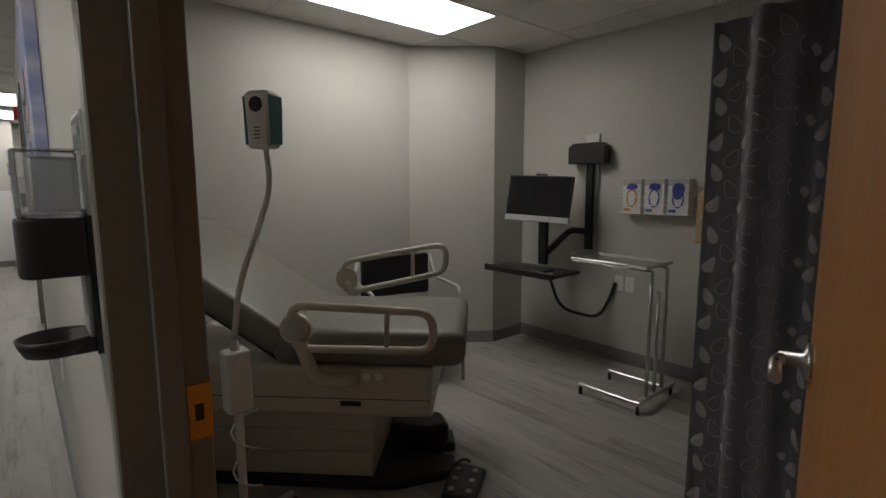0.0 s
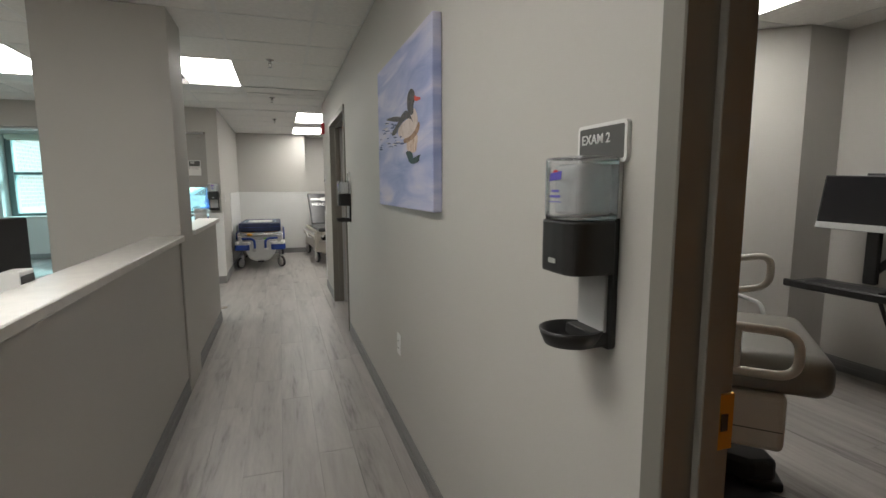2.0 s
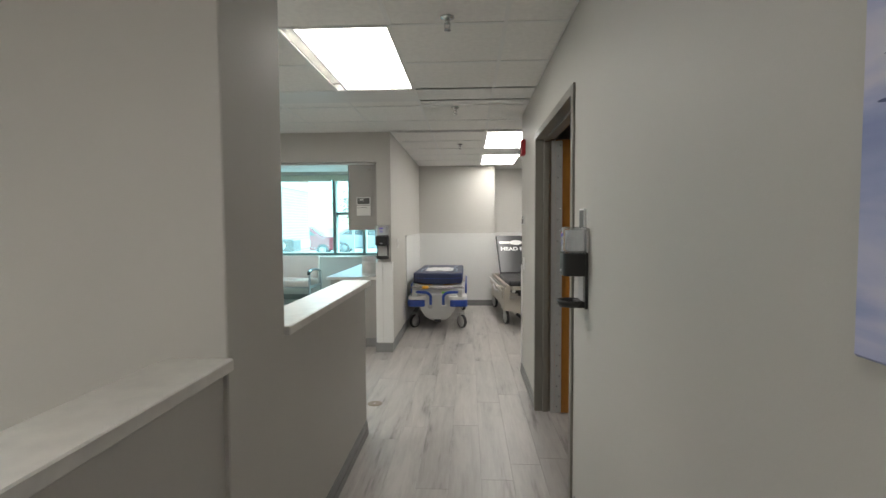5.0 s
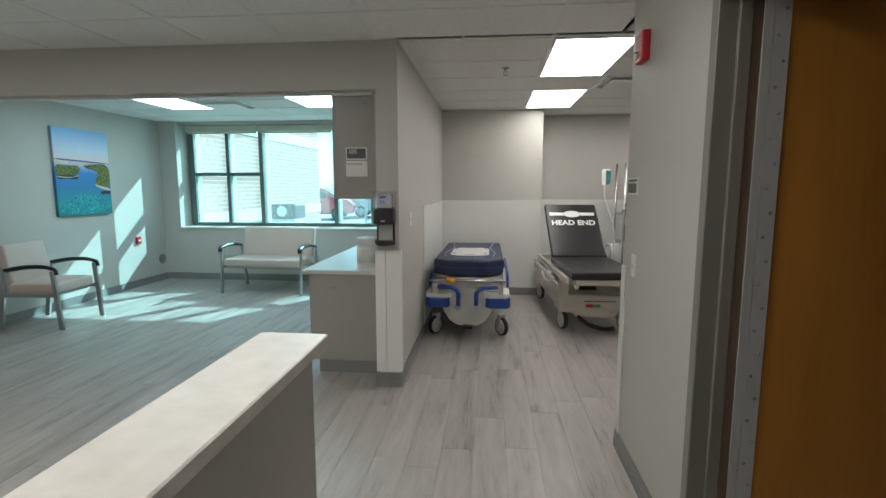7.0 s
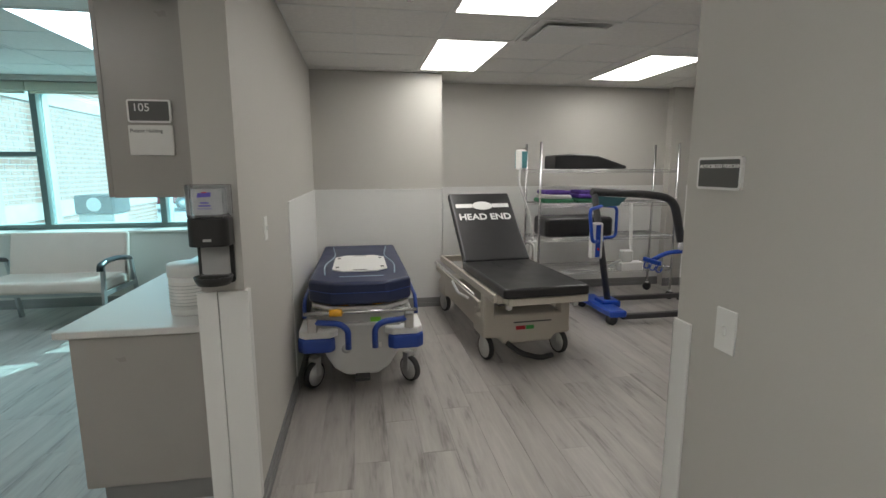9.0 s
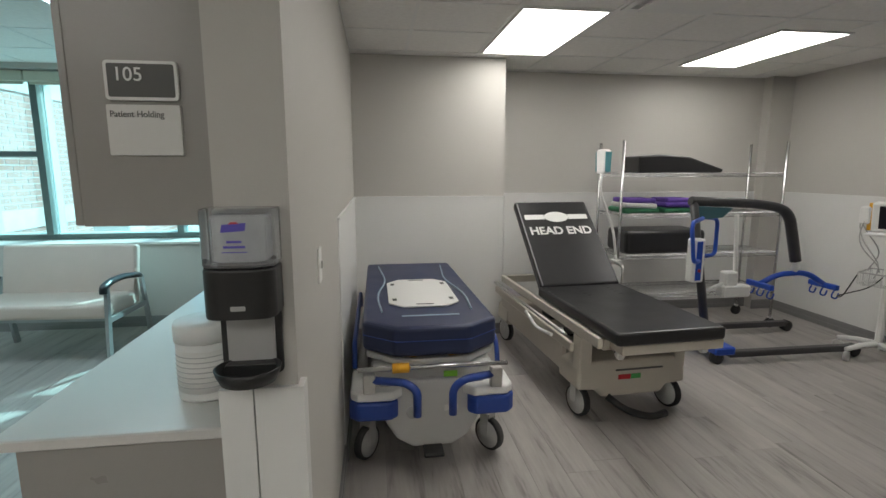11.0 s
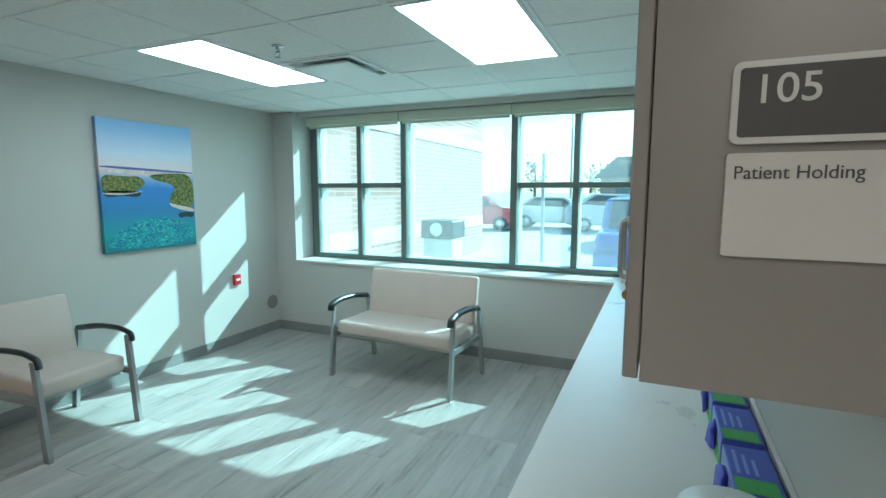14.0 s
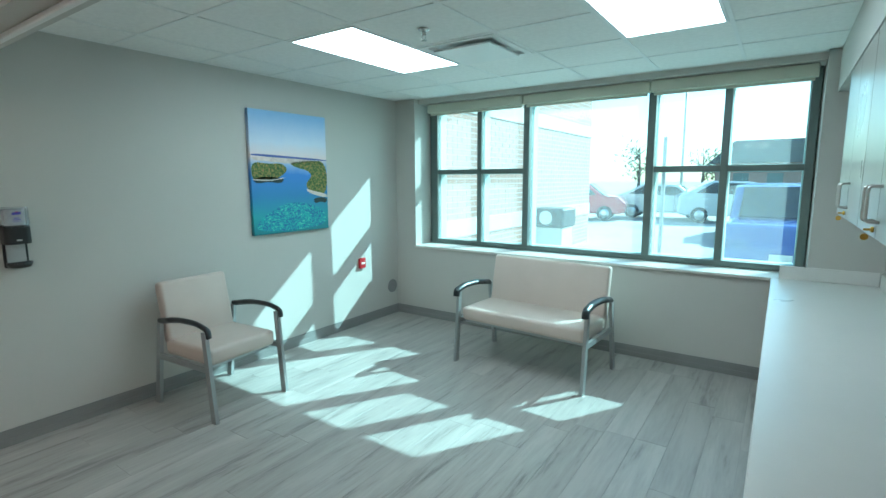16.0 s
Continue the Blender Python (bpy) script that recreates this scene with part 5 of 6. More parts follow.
wp = thing("wipes_tub", "white plastic tub of cleaning wipes on the counter", "wipes tub", pose(-1.24, 8.42, 0.84) @ Matrix.Diagonal((1.1, 1.1, 1.12, 1)))
part("tub", lathe([(0.078, 0.0), (0.08, 0.006), (0.08, 0.155), (0.076, 0.16)], 32), M_WPLAS, wp)
part("lid", lathe([(0.083, 0.16), (0.083, 0.203), (0.080, 0.210), (0.03, 0.212)], 32), M_WPLAS, wp)
_b = lathe([(0.0805, 0.025), (0.0805, 0.14)], 32)
part("label", _b, M_PAPER, wp)
for k in range(7):
    part("label_line", lathe([(0.0812, 0.04 + 0.014 * k), (0.0812, 0.0425 + 0.014 * k)], 32), M_GPLAS, wp)
M_BOXB = mat("blue_box_print", (0.07, 0.10, 0.42), 0.45, var=0.06)
M_NITR = mat("indigo_nitrile_glove", (0.05, 0.06, 0.4), 0.5)
M_PALEBOX = mat("pale_blue_box_print", (0.22, 0.30, 0.62), 0.45)
M_BOXG = mat("green_box_print", (0.06, 0.35, 0.08), 0.45)
for k in range(3):
    gb = thing("glove_box", "blue and green cardboard glove box with a blue glove showing", "glove box", pose(-1.135, 8.86 + 0.27 * k, 0.84), "glove boxes on the counter")
    part("carton", B(-0.055, 0.05, -0.12, 0.12, 0.0, 0.10 + 0.0, 0.002), M_BOXB, gb)
    part("side_band", B(-0.057, -0.0555, -0.12, 0.12, 0.002, 0.05), M_BOXG, gb)
    part("top_patch", B(-0.05, 0.04, -0.115, -0.05, 0.1005, 0.102), M_BOXG, gb)
    _q = B(-0.078, -0.056, -0.03, 0.035, 0.02, 0.085, 0.01, 3)
    for v in _q.verts:
        v.co += 0.016 * noise.noise_vector(v.co * 40 + Vector((0, 3.1 * k, 0)))
        v.co.x = min(v.co.x, -0.0575)
    part("glove_tuft", _q, M_NITR, gb, "crumpled indigo glove", True)
    for j in range(3):
        part("print_bar", B(-0.04 + 0.02 * j, -0.032 + 0.02 * j, -0.03, 0.09 - 0.02 * j, 0.1005, 0.1015), M_PALEBOX, gb)
    part("side_panel", B(-0.0572, -0.0557, -0.12, 0.12, 0.052, 0.098), M_PALEBOX, gb)
tk = thing("curtain_track", "white ceiling track with a rolled net curtain end", "curtain track", pose(-3.4, 8.10, 2.165))
part("rail", B(-2.05, 2.3, -0.012, 0.012, -0.022, 0.0, 0.003), M_TEE, tk)


# ---- storage bay ----
M_NAVY = mat("navy_mattress_vinyl", (0.016, 0.026, 0.075), 0.45, var=0.08, scale=5, bump=0.1, bscale=120)
M_LGREY = mat("light_grey_plastic", (0.55, 0.55, 0.53), 0.4, var=0.03)
M_YEL = mat("yellow_plastic", (0.75, 0.38, 0.02), 0.4)
M_PALEB = mat("pale_blue_print", (0.32, 0.42, 0.50), 0.5)


def big_wheel(parent, x, y, r=0.085, cover=None, swivel=0.0):
    at = pose(x, y, 0, 0, 0, swivel)
    w = part("wheel", lathe([(r - 0.022, -0.02), (r - 0.004, -0.02), (r, -0.014), (r, 0.014), (r - 0.004, 0.02), (r - 0.022, 0.02)], 28, at @ pose(0, 0, r, 0, 90, 0)), M_RUBBER, parent)
    part("wheel_disc", lathe([(0.014, -0.028), (0.02, -0.024), (r - 0.016, -0.021), (r - 0.016, 0.021), (0.02, 0.024), (0.014, 0.028)], 24, at @ pose(0, 0, r, 0, 90, 0)), cover or M_LGREY, w)
    q = boxes((-0.028, 0.028, -0.02, 0.05, 2 * r + 0.005, 2 * r + 0.03), (-0.034, -0.028, -0.015, 0.04, r * 0.9, 2 * r + 0.03), (0.028, 0.034, -0.015, 0.04, r * 0.9, 2 * r + 0.03), bev=0.002)
    bmesh.ops.transform(q, matrix=at, verts=q.verts)
    part("fork", q, cover or M_LGREY, w)


st = thing("patient_stretcher", "hospital stretcher with navy mattress and blue push handles", "stretcher", pose(-0.45, 9.1, 0))
MT = [(-0.34, 0.14), (-0.18, 0.0), (0.18, 0.0), (0.34, 0.14), (0.34, 1.84), (-0.34, 1.84)]
part("mattress", prism(MT, 0.640, 0.79, 0.022, pose(0, 0, 0.0, -1.2, 0, 0), 3), M_NAVY, st, "navy blue vinyl mattress")
part("mattress_seam", prism([(x * 1.003, 0.92 + (y - 0.92) * 1.002) for x, y in MT], 0.718, 0.722, 0, pose(0, 0, 0.0, -1.2, 0, 0)), M_BLUE, st)
tm = pose(0, 0, 0.0, -1.2, 0, 0)
board = part("transfer_board", prism([(-0.20, 0.45), (-0.12, 0.36), (0.12, 0.36), (0.20, 0.45), (0.20, 1.0), (0.12, 1.1), (-0.12, 1.1), (-0.20, 1.0)], 0.791, 0.80, 0.003, tm), M_WPLAS, st, "white plastic board lying on the mattress")
for x, y, w, h in ((0, 0.40, 0.05, 0.008), (0, 1.06, 0.05, 0.008), (-0.165, 0.52, 0.012, 0.025), (0.165, 0.52, 0.012, 0.025), (-0.165, 0.94, 0.012, 0.025), (0.165, 0.94, 0.012, 0.025)):
    part("grip_slot", prism([(x - w, y - h), (x + w, y - h), (x + w, y + h), (x - w, y + h)], 0.8002, 0.8015, 0, tm), M_BLACK, board)
for s in (-1, 1):
    part("printed_stripe", tube(rounded([(s * 0.24, 0.3, 0.787), (s * 0.27, 0.7, 0.779), (s * 0.2, 1.1, 0.77), (s * 0.25, 1.7, 0.757)], 0.2, 6), 0.006, 6), M_PALEB, st)
part("printed_brand_mark", prism([(-0.14, 0.19), (0.16, 0.19), (0.16, 0.212), (-0.14, 0.212)], 0.7905, 0.7915, 0, tm), M_PALEB, st)
part("deck", prism([(x * 0.95, 0.03 + y * 0.96) for x, y in MT], 0.595, 0.625, 0.008), M_LGREY, st)
part("deck_edge", tube(rounded([(-0.30, 0.20, 0.60), (-0.17, 0.06, 0.60), (0.17, 0.06, 0.60), (0.30, 0.20, 0.60)], 0.08), 0.016, 8), M_WPLAS, st)
for s in (-1, 1):
    part("pull_strap", tube(rounded([(s * 0.08, 0.065, 0.625), (s * 0.2, 0.11, 0.63), (s * 0.28, 0.2, 0.635)], 0.05), 0.012, 8), M_YEL, st)
    part("lift_column", lathe([(0.09, 0.28), (0.09, 0.44), (0.075, 0.44), (0.075, 0.61)], 24, pose(0, 0.5 if s < 0 else 1.4, 0)), M_GPLAS, st)
    b = part("bumper", prism([(s * 0.17, 0.03), (s * 0.21, -0.005), (s * 0.37, 0.0), (s * 0.41, 0.04), (s * 0.41, 0.24), (s * 0.36, 0.26), (s * 0.19, 0.12)], 0.33, 0.425, 0.014), M_BLUE, st, "blue corner bumper")
    part("bumper_top", prism([(s * 0.15, 0.05), (s * 0.20, 0.003), (s * 0.365, 0.006), (s * 0.402, 0.045), (s * 0.402, 0.30), (s * 0.30, 0.30), (s * 0.18, 0.14)], 0.425, 0.475, 0.012), M_WPLAS, b)
    h = part("push_handle", tube(rounded([(s * 0.31, 0.02, 0.535), (s * 0.14, -0.03, 0.535), (s * 0.085, -0.05, 0.50), (s * 0.085, -0.05, 0.37)], 0.06), 0.02, 10), M_BLUE, st, "blue curved push handle")
    part("handle_socket", boxes((s * 0.28, s * 0.34, -0.005, 0.035, 0.47, 0.57), bev=0.006), M_STEEL, h)
    part("side_rail", tube(rounded([(s * 0.39, 0.3, 0.48), (s * 0.39, 0.35, 0.60), (s * 0.39, 1.5, 0.60), (s * 0.39, 1.55, 0.48)], 0.06), 0.014, 8), M_BLUE, st)
    part("side_cover", boxes((s * 0.33, s * 0.38, 0.2, 1.8, 0.36, 0.46), bev=0.015), M_LGREY, st)
    for y in (0.24, 1.68):
        big_wheel(st, s * 0.335, y, 0.092, None, 35 * s if y < 1 else 20)
part("base_hood", prism([(-0.27, 0.42), (-0.24, 0.29), (-0.18, 0.19), (-0.10, 0.14), (0.10, 0.14), (0.18, 0.19), (0.24, 0.29), (0.27, 0.42), (0.26, 0.5), (-0.26, 0.5)], -1.75, -0.07, 0.015, pose(0, 0, 0, 90, 0, 0)), M_LGREY, st, "light grey moulded base")
part("cross_beam", boxes((-0.3, 0.3, 0.10, 0.16, 0.44, 0.58), bev=0.01), M_LGREY, st)
part("hydraulic_boot", lathe([(0.07, 0.40), (0.085, 0.42), (0.07, 0.44), (0.085, 0.46), (0.07, 0.48), (0.085, 0.50), (0.07, 0.52)], 20, pose(0, 0.18, 0)), M_GPLAS, st)
part("hood_dial", lathe([(0.035, 0), (0.033, 0.006), (0.02, 0.008)], 20, pose(-0.10, 0.072, 0.33, 90, 0, 0)), M_GPLAS, st)
part("warning_label", B(0.06, 0.13, 0.066, 0.0695, 0.33, 0.36), M_PAPER, st)
part("pole_bar", tube([(-0.36, -0.01, 0.60), (0.36, -0.01, 0.60)], 0.012, 8), M_CHROME, st, "chrome folded drip pole")
part("pole_knob", tube([(-0.20, -0.01, 0.60), (-0.12, -0.01, 0.60)], 0.024, 12), M_YEL, st)
part("tag", boxes((0.06, 0.13, 0.09, 0.096, 0.40, 0.53)), mat("lime_tag", (0.25, 0.65, 0.06), 0.6), st, "lime green paper tag")
part("brake_pedal", boxes((-0.05, 0.05, -0.02, 0.1, 0.13, 0.15), bev=0.005), M_BLACK, st)

gu = thing("chamber_gurney", "beige wheeled gurney with black mattress and raised head", "gurney", pose(0.86, 9.35, 0, 0, 0, 3.5))
part("mattress", B(-0.33, 0.33, -0.13, 0.98, 0.60, 0.675, 0.02, 3), M_BVIN, gu, "black quilted vinyl mattress")
_q = B(-0.32, 0.32, 0.0, 0.86, -0.035, 0.035, 0.02, 3)
bmesh.ops.transform(_q, matrix=pose(0, 0.96, 0.655, 43, 0, 0), verts=_q.verts)
hp = part("head_section", _q, M_BVIN, gu, "raised black head section")
hm = pose(0, 0.96, 0.655, 43, 0, 0)
words("HEAD END", 0.108, M_WPLAS, hm @ pose(0, 0.53, 0.037), hp, bold=0.003, squeeze=1.0)
part("brand_oval", lathe([(0.105, 0.036), (0.105, 0.0375)], 32, hm @ pose(0, 0.68, 0) @ Matrix.Diagonal((1.0, 0.52, 1, 1))), M_WPLAS, hp)
for x in (-0.19, 0.19):
    part("brand_bar", prism([(x - 0.085, 0.655), (x + 0.085, 0.655), (x + 0.085, 0.705), (x - 0.085, 0.705)], 0.036, 0.0378, 0, hm), M_WPLAS, hp)
for k in range(7):
    part("quilt_crease", tube([(-0.32 + 0.08 * i, 1.0 - 0.055 * k + 0.012 * math.sin(i * 1.7 + k), 0.667 + 0.004 * math.cos(i * 2.1)) for i in range(9)], 0.006, 6), M_BVIN, gu)
part("head_board", boxes((-0.3, 0.3, 0.0, 0.8, -0.06, -0.04)), M_STEEL, gu).matrix_basis = hm
part("top_frame", boxes((-0.36, -0.33, 0.02, 1.75, 0.54, 0.60), (0.33, 0.36, 0.02, 1.75, 0.54, 0.60), (-0.33, 0.33, 0.02, 0.05, 0.53, 0.595), (-0.33, 0.33, 1.70, 1.75, 0.54, 0.60), bev=0.004), M_CREAM, gu)
part("deck", B(-0.33, 0.33, 0.05, 1.0, 0.58, 0.598), M_STEEL, gu)
part("foot_plate", B(-0.29, 0.33, -0.115, 0.018, 0.545, 0.598, 0.004), M_CREAM, gu)
for s in (-1, 1):
    part("lower_rail", boxes((s * 0.36, s * 0.385, 0.3, 1.85, 0.42, 0.48), bev=0.006), M_CREAM, gu)
    part("slide_rail", tube([(s * 0.40, 0.35, 0.52), (s * 0.40, 1.8, 0.52)], 0.012, 8), M_STEEL, gu)
    part("latch_arm", tube(rounded([(s * 0.40, 0.55, 0.45), (s * 0.43, 0.75, 0.44), (s * 0.43, 0.95, 0.50)], 0.05), 0.012, 8), M_WPLAS, gu)
    part("side_cover", boxes((s * 0.30, s * 0.36, 0.45, 1.75, 0.22, 0.42), bev=0.02), M_CREAM, gu)
    part("corner_post", boxes((s * 0.28, s * 0.36, 0.22, 0.32, 0.3, 0.54), bev=0.006), M_CREAM, gu)
    for y in (0.36, 1.72):
        big_wheel(gu, s * 0.315, y - 0.05 if y < 1 else y, 0.1, None, 12)
for y in (0.36, 1.68):
    part("end_hood", prism([(-0.37, 0.20), (-0.36, 0.34), (-0.28, 0.38), (0.28, 0.38), (0.36, 0.34), (0.37, 0.20), (0.24, 0.19), (0.20, 0.14), (-0.20, 0.14), (-0.24, 0.19)], -y - 0.14, -y + 0.14, 0.02, pose(0, 0, 0, 90, 0, 0)), M_CREAM, gu, "beige moulded wheel hood")
for _y in (0.5, 1.3):
    part("lift_column", B(-0.08, 0.08, _y, _y + 0.18, 0.3, 0.55, 0.01), M_BLACK, gu)
part("badge", boxes((-0.10, -0.02, 0.212, 0.217, 0.255, 0.285)), M_RED, gu)
part("badge", boxes((-0.015, 0.05, 0.212, 0.217, 0.255, 0.285)), M_BOXG, gu)
part("strip", boxes((-0.12, 0.2, 0.213, 0.218, 0.31, 0.32)), M_DARKSIGN, gu)
part("brake_pedal", tube(rounded([(-0.18, 0.2, 0.16), (-0.1, 0.12, 0.10), (0.05, 0.08, 0.06), (0.16, 0.1, 0.07)], 0.06), 0.022, 8), M_BLACK, gu)
for s in (-1, 1):
    part("release_lever", tube([(s * 0.24, 0.04, 0.53), (s * 0.26, -0.03, 0.52)], 0.018, 10), M_BLACK, gu)
    part("lever_knob", lathe([(0.02, -0.02), (0.026, 0), (0.02, 0.02)], 14, pose(s * 0.26, -0.04, 0.52, 90, 0, 0)), M_WPLAS, gu)
part("grab_bar", tube(rounded([(0.36, 1.0, 0.60), (0.38, 1.0, 0.80), (0.38, 1.2, 0.80), (0.36, 1.25, 0.62)], 0.06), 0.012, 8), M_STEEL, gu)

el2 = copy_thing(el, pose(1.30, 10.75, 0, 0, 0, 170))
el2["label"] = "white gooseneck exam light standing beside the gurney"

sh = thing("wire_shelving", "tall chrome wire shelving unit with four shelves", "shelving", pose(1.48, 11.05, 0))
SW, SD = 1.62, 0.46
for x in (0, SW):
    for y in (0, SD):
        p_ = part("post", tube([(x, y, 0.10), (x, y, 1.79)], 0.0128, 10), M_CHROME, sh)
        part("caster", lathe([(0.03, -0.014), (0.05, -0.012), (0.05, 0.012), (0.03, 0.014)], 16, pose(x, y, 0.05, 90, 0, 0)), M_RUBBER, p_)
        part("stem", tube([(x, y, 0.09), (x, y, 0.11)], 0.02, 8), M_STEEL, p_)
for z in (0.38, 0.75, 1.13, 1.50):
    _q = bmesh.new()
    for y in (0, SD):
        for dz in (0, -0.03):
            tube_into(_q, [(0, y, z + dz), (SW, y, z + dz)], 0.0035, 6)
        tube_into(_q, [(SW * k / 40, y, z - 0.03 * (k % 2)) for k in range(41)], 0.0025, 5)
    for x in (0, SW):
        tube_into(_q, [(x, 0, z), (x, SD, z)], 0.004, 6)
    for k in range(1, 64):
        tube_into(_q, [(SW * k / 64, 0, z + 0.003), (SW * k / 64, SD, z + 0.003)], 0.0022, 4)
    part("shelf", _q, M_CHROME, sh, "chrome wire shelf")
pc = thing("positioning_cushion", "black wedge cushion lying on the top shelf", "cushion", pose(1.72, 11.28, 1.506))
part("cover", prism([(-0.05, 0.0), (0.78, 0.0), (0.80, 0.03), (0.45, 0.145), (0.15, 0.165), (-0.05, 0.15)], -0.17, 0.17, 0.018, pose(0, 0, 0, 90, 0, 0), 3), M_BVIN, pc)
pc2 = thing("positioning_cushion", "black rectangular cushion lying on a lower shelf", "cushion", pose(1.95, 11.28, 0.756))
part("cover", B(-0.38, 0.42, -0.2, 0.2, 0.0, 0.22, 0.04, 3), M_BVIN, pc2)
M_PURP = mat("purple_textile", (0.10, 0.05, 0.28), 0.8, var=0.15, scale=12, bump=0.4, bscale=60)
M_GRNT = mat("green_textile", (0.04, 0.18, 0.09), 0.8, var=0.15, scale=12, bump=0.4, bscale=60)
M_WHT = mat("white_textile", (0.6, 0.6, 0.58), 0.8, var=0.06, bump=0.4, bscale=60)
for x, w, m3 in ((1.72, 0.34, (M_GRNT, M_WHT, M_PURP)), (2.12, 0.36, (M_GRNT, M_PURP, M_PURP))):
    fs = thing("folded_slings", "stack of folded purple, green and white lifting slings", "textile stack", pose(x, 11.27, 1.136), "folded slings on the shelf")
    for k, mm in enumerate(m3):
        _q = B(-w / 2 + 0.01 * k, w / 2 - 0.015 * k, -0.16, 0.16 - 0.02 * k, 0.046 * k, 0.046 * k + 0.044, 0.016, 3)
        for v in _q.verts:
            v.co += 0.012 * noise.noise_vector(v.co * 9 + Vector((x, k, 0)))
            v.co.z = max(v.co.z, 0.0)
        part("folded_sling", _q, mm, fs, "", True)

# patient hoist
M_HGREY = mat("charcoal_enamel", (0.05, 0.05, 0.052), 0.4, var=0.05)
M_HBLUE = mat("bright_blue_enamel", (0.015, 0.07, 0.42), 0.35, var=0.05)
ho = thing("patient_hoist", "charcoal and blue mobile patient lift with sling bar", "patient lift", pose(1.98, 10.6, 0))
part("cross_base", boxes((-0.06, 0.12, -0.36, 0.34, 0.075, 0.14), (0.0, 0.2, -0.1, 0.1, 0.10, 0.17), bev=0.012), M_HBLUE, ho, "bright blue base beam")
for y, x1 in ((-0.32, 1.22), (0.34, 1.2)):
    part("leg", boxes((0.08, x1, y - 0.03, y + 0.03, 0.05, 0.10), bev=0.006), M_HGREY, ho)
    part("front_wheel", lathe([(0.03, -0.03), (0.052, -0.025), (0.052, 0.025), (0.03, 0.03)], 18, pose(x1, y, 0.052, 90, 0, 0)), M_RUBBER, ho)
    part("rear_wheel", lathe([(0.03, -0.03), (0.052, -0.025), (0.052, 0.025), (0.03, 0.03)], 18, pose(-0.02, y, 0.052, 90, 0, 10)), M_RUBBER, ho)
part("mast", tube([(0.10, 0, 0.16), (-0.10, 0, 1.27)], [0.036, 0.034], 8), M_HGREY, ho)
part("boom", tube(rounded([(-0.13, 0, 1.28), (0.50, 0, 1.25), (0.78, 0, 1.20), (0.90, 0, 0.75)], 0.2, 8), 0.034, 8, False, 1.3), M_HGREY, ho)
part("boom_plate", prism([(-0.12, 1.24), (0.25, 1.22), (0.16, 1.14), (-0.10, 1.12)], -0.02, 0.02, 0.004, pose(0, 0, 0, 90, 0, 0)), mat("teal_enamel", (0.05, 0.14, 0.16), 0.4), ho)
part("actuator", tube([(0.04, 0, 0.5), (0.34, 0, 0.62), (0.30, 0, 1.16)], 0.018, 8), M_WPLAS, ho)
part("motor_housing", boxes((0.20, 0.46, -0.05, 0.05, 0.46, 0.56), (0.22, 0.34, -0.045, 0.045, 0.56, 0.68), bev=0.012), M_WPLAS, ho)
part("push_handle", tube(rounded([(-0.02, -0.06, 0.80), (-0.20, -0.2, 0.80), (-0.24, -0.2, 1.12), (-0.05, -0.06, 1.14)], 0.06), 0.017, 10), M_HBLUE, ho)
part("push_handle", tube(rounded([(0.0, 0.06, 0.80), (0.22, 0.12, 0.80), (0.22, 0.12, 1.12), (0.0, 0.06, 1.14)], 0.06), 0.017, 10), M_HBLUE, ho)
bt = part("battery_pack", boxes((-0.16, -0.05, -0.13, -0.04, 0.62, 0.98), bev=0.012), M_WPLAS, ho)
part("battery_stripe", boxes((-0.13, -0.08, -0.134, -0.131, 0.64, 0.96)), M_HBLUE, bt)
part("stop_button", lathe([(0.014, 0), (0.012, 0.012)], 12, pose(-0.10, -0.13, 0.72, 90, 0, 0)), M_RED, bt)
part("swivel", lathe([(0.02, 0.66), (0.032, 0.69), (0.026, 0.72), (0.016, 0.75)], 16, pose(0.90, 0, 0)), M_WPLAS, ho)
part("sling_bar", tube(rounded([(0.58, 0.0, 0.56), (0.74, 0, 0.64), (1.02, 0, 0.65), (1.20, 0, 0.54)], 0.15, 6), 0.024, 8), M_HBLUE, ho, "blue curved sling bar")
for x, z in ((0.58, 0.55), (1.20, 0.53)):
    cb = part("hook_bar", boxes((x - 0.02, x + 0.02, -0.14, 0.14, z - 0.02, z + 0.025), bev=0.006), M_HBLUE, ho)
    for y in (-0.11, 0.0, 0.11):
        part("hook", tube(rounded([(x, y, z - 0.02), (x - 0.03, y, z - 0.08), (x + 0.03, y, z - 0.10), (x + 0.045, y, z - 0.05)], 0.03), 0.007, 6), M_HBLUE, cb)


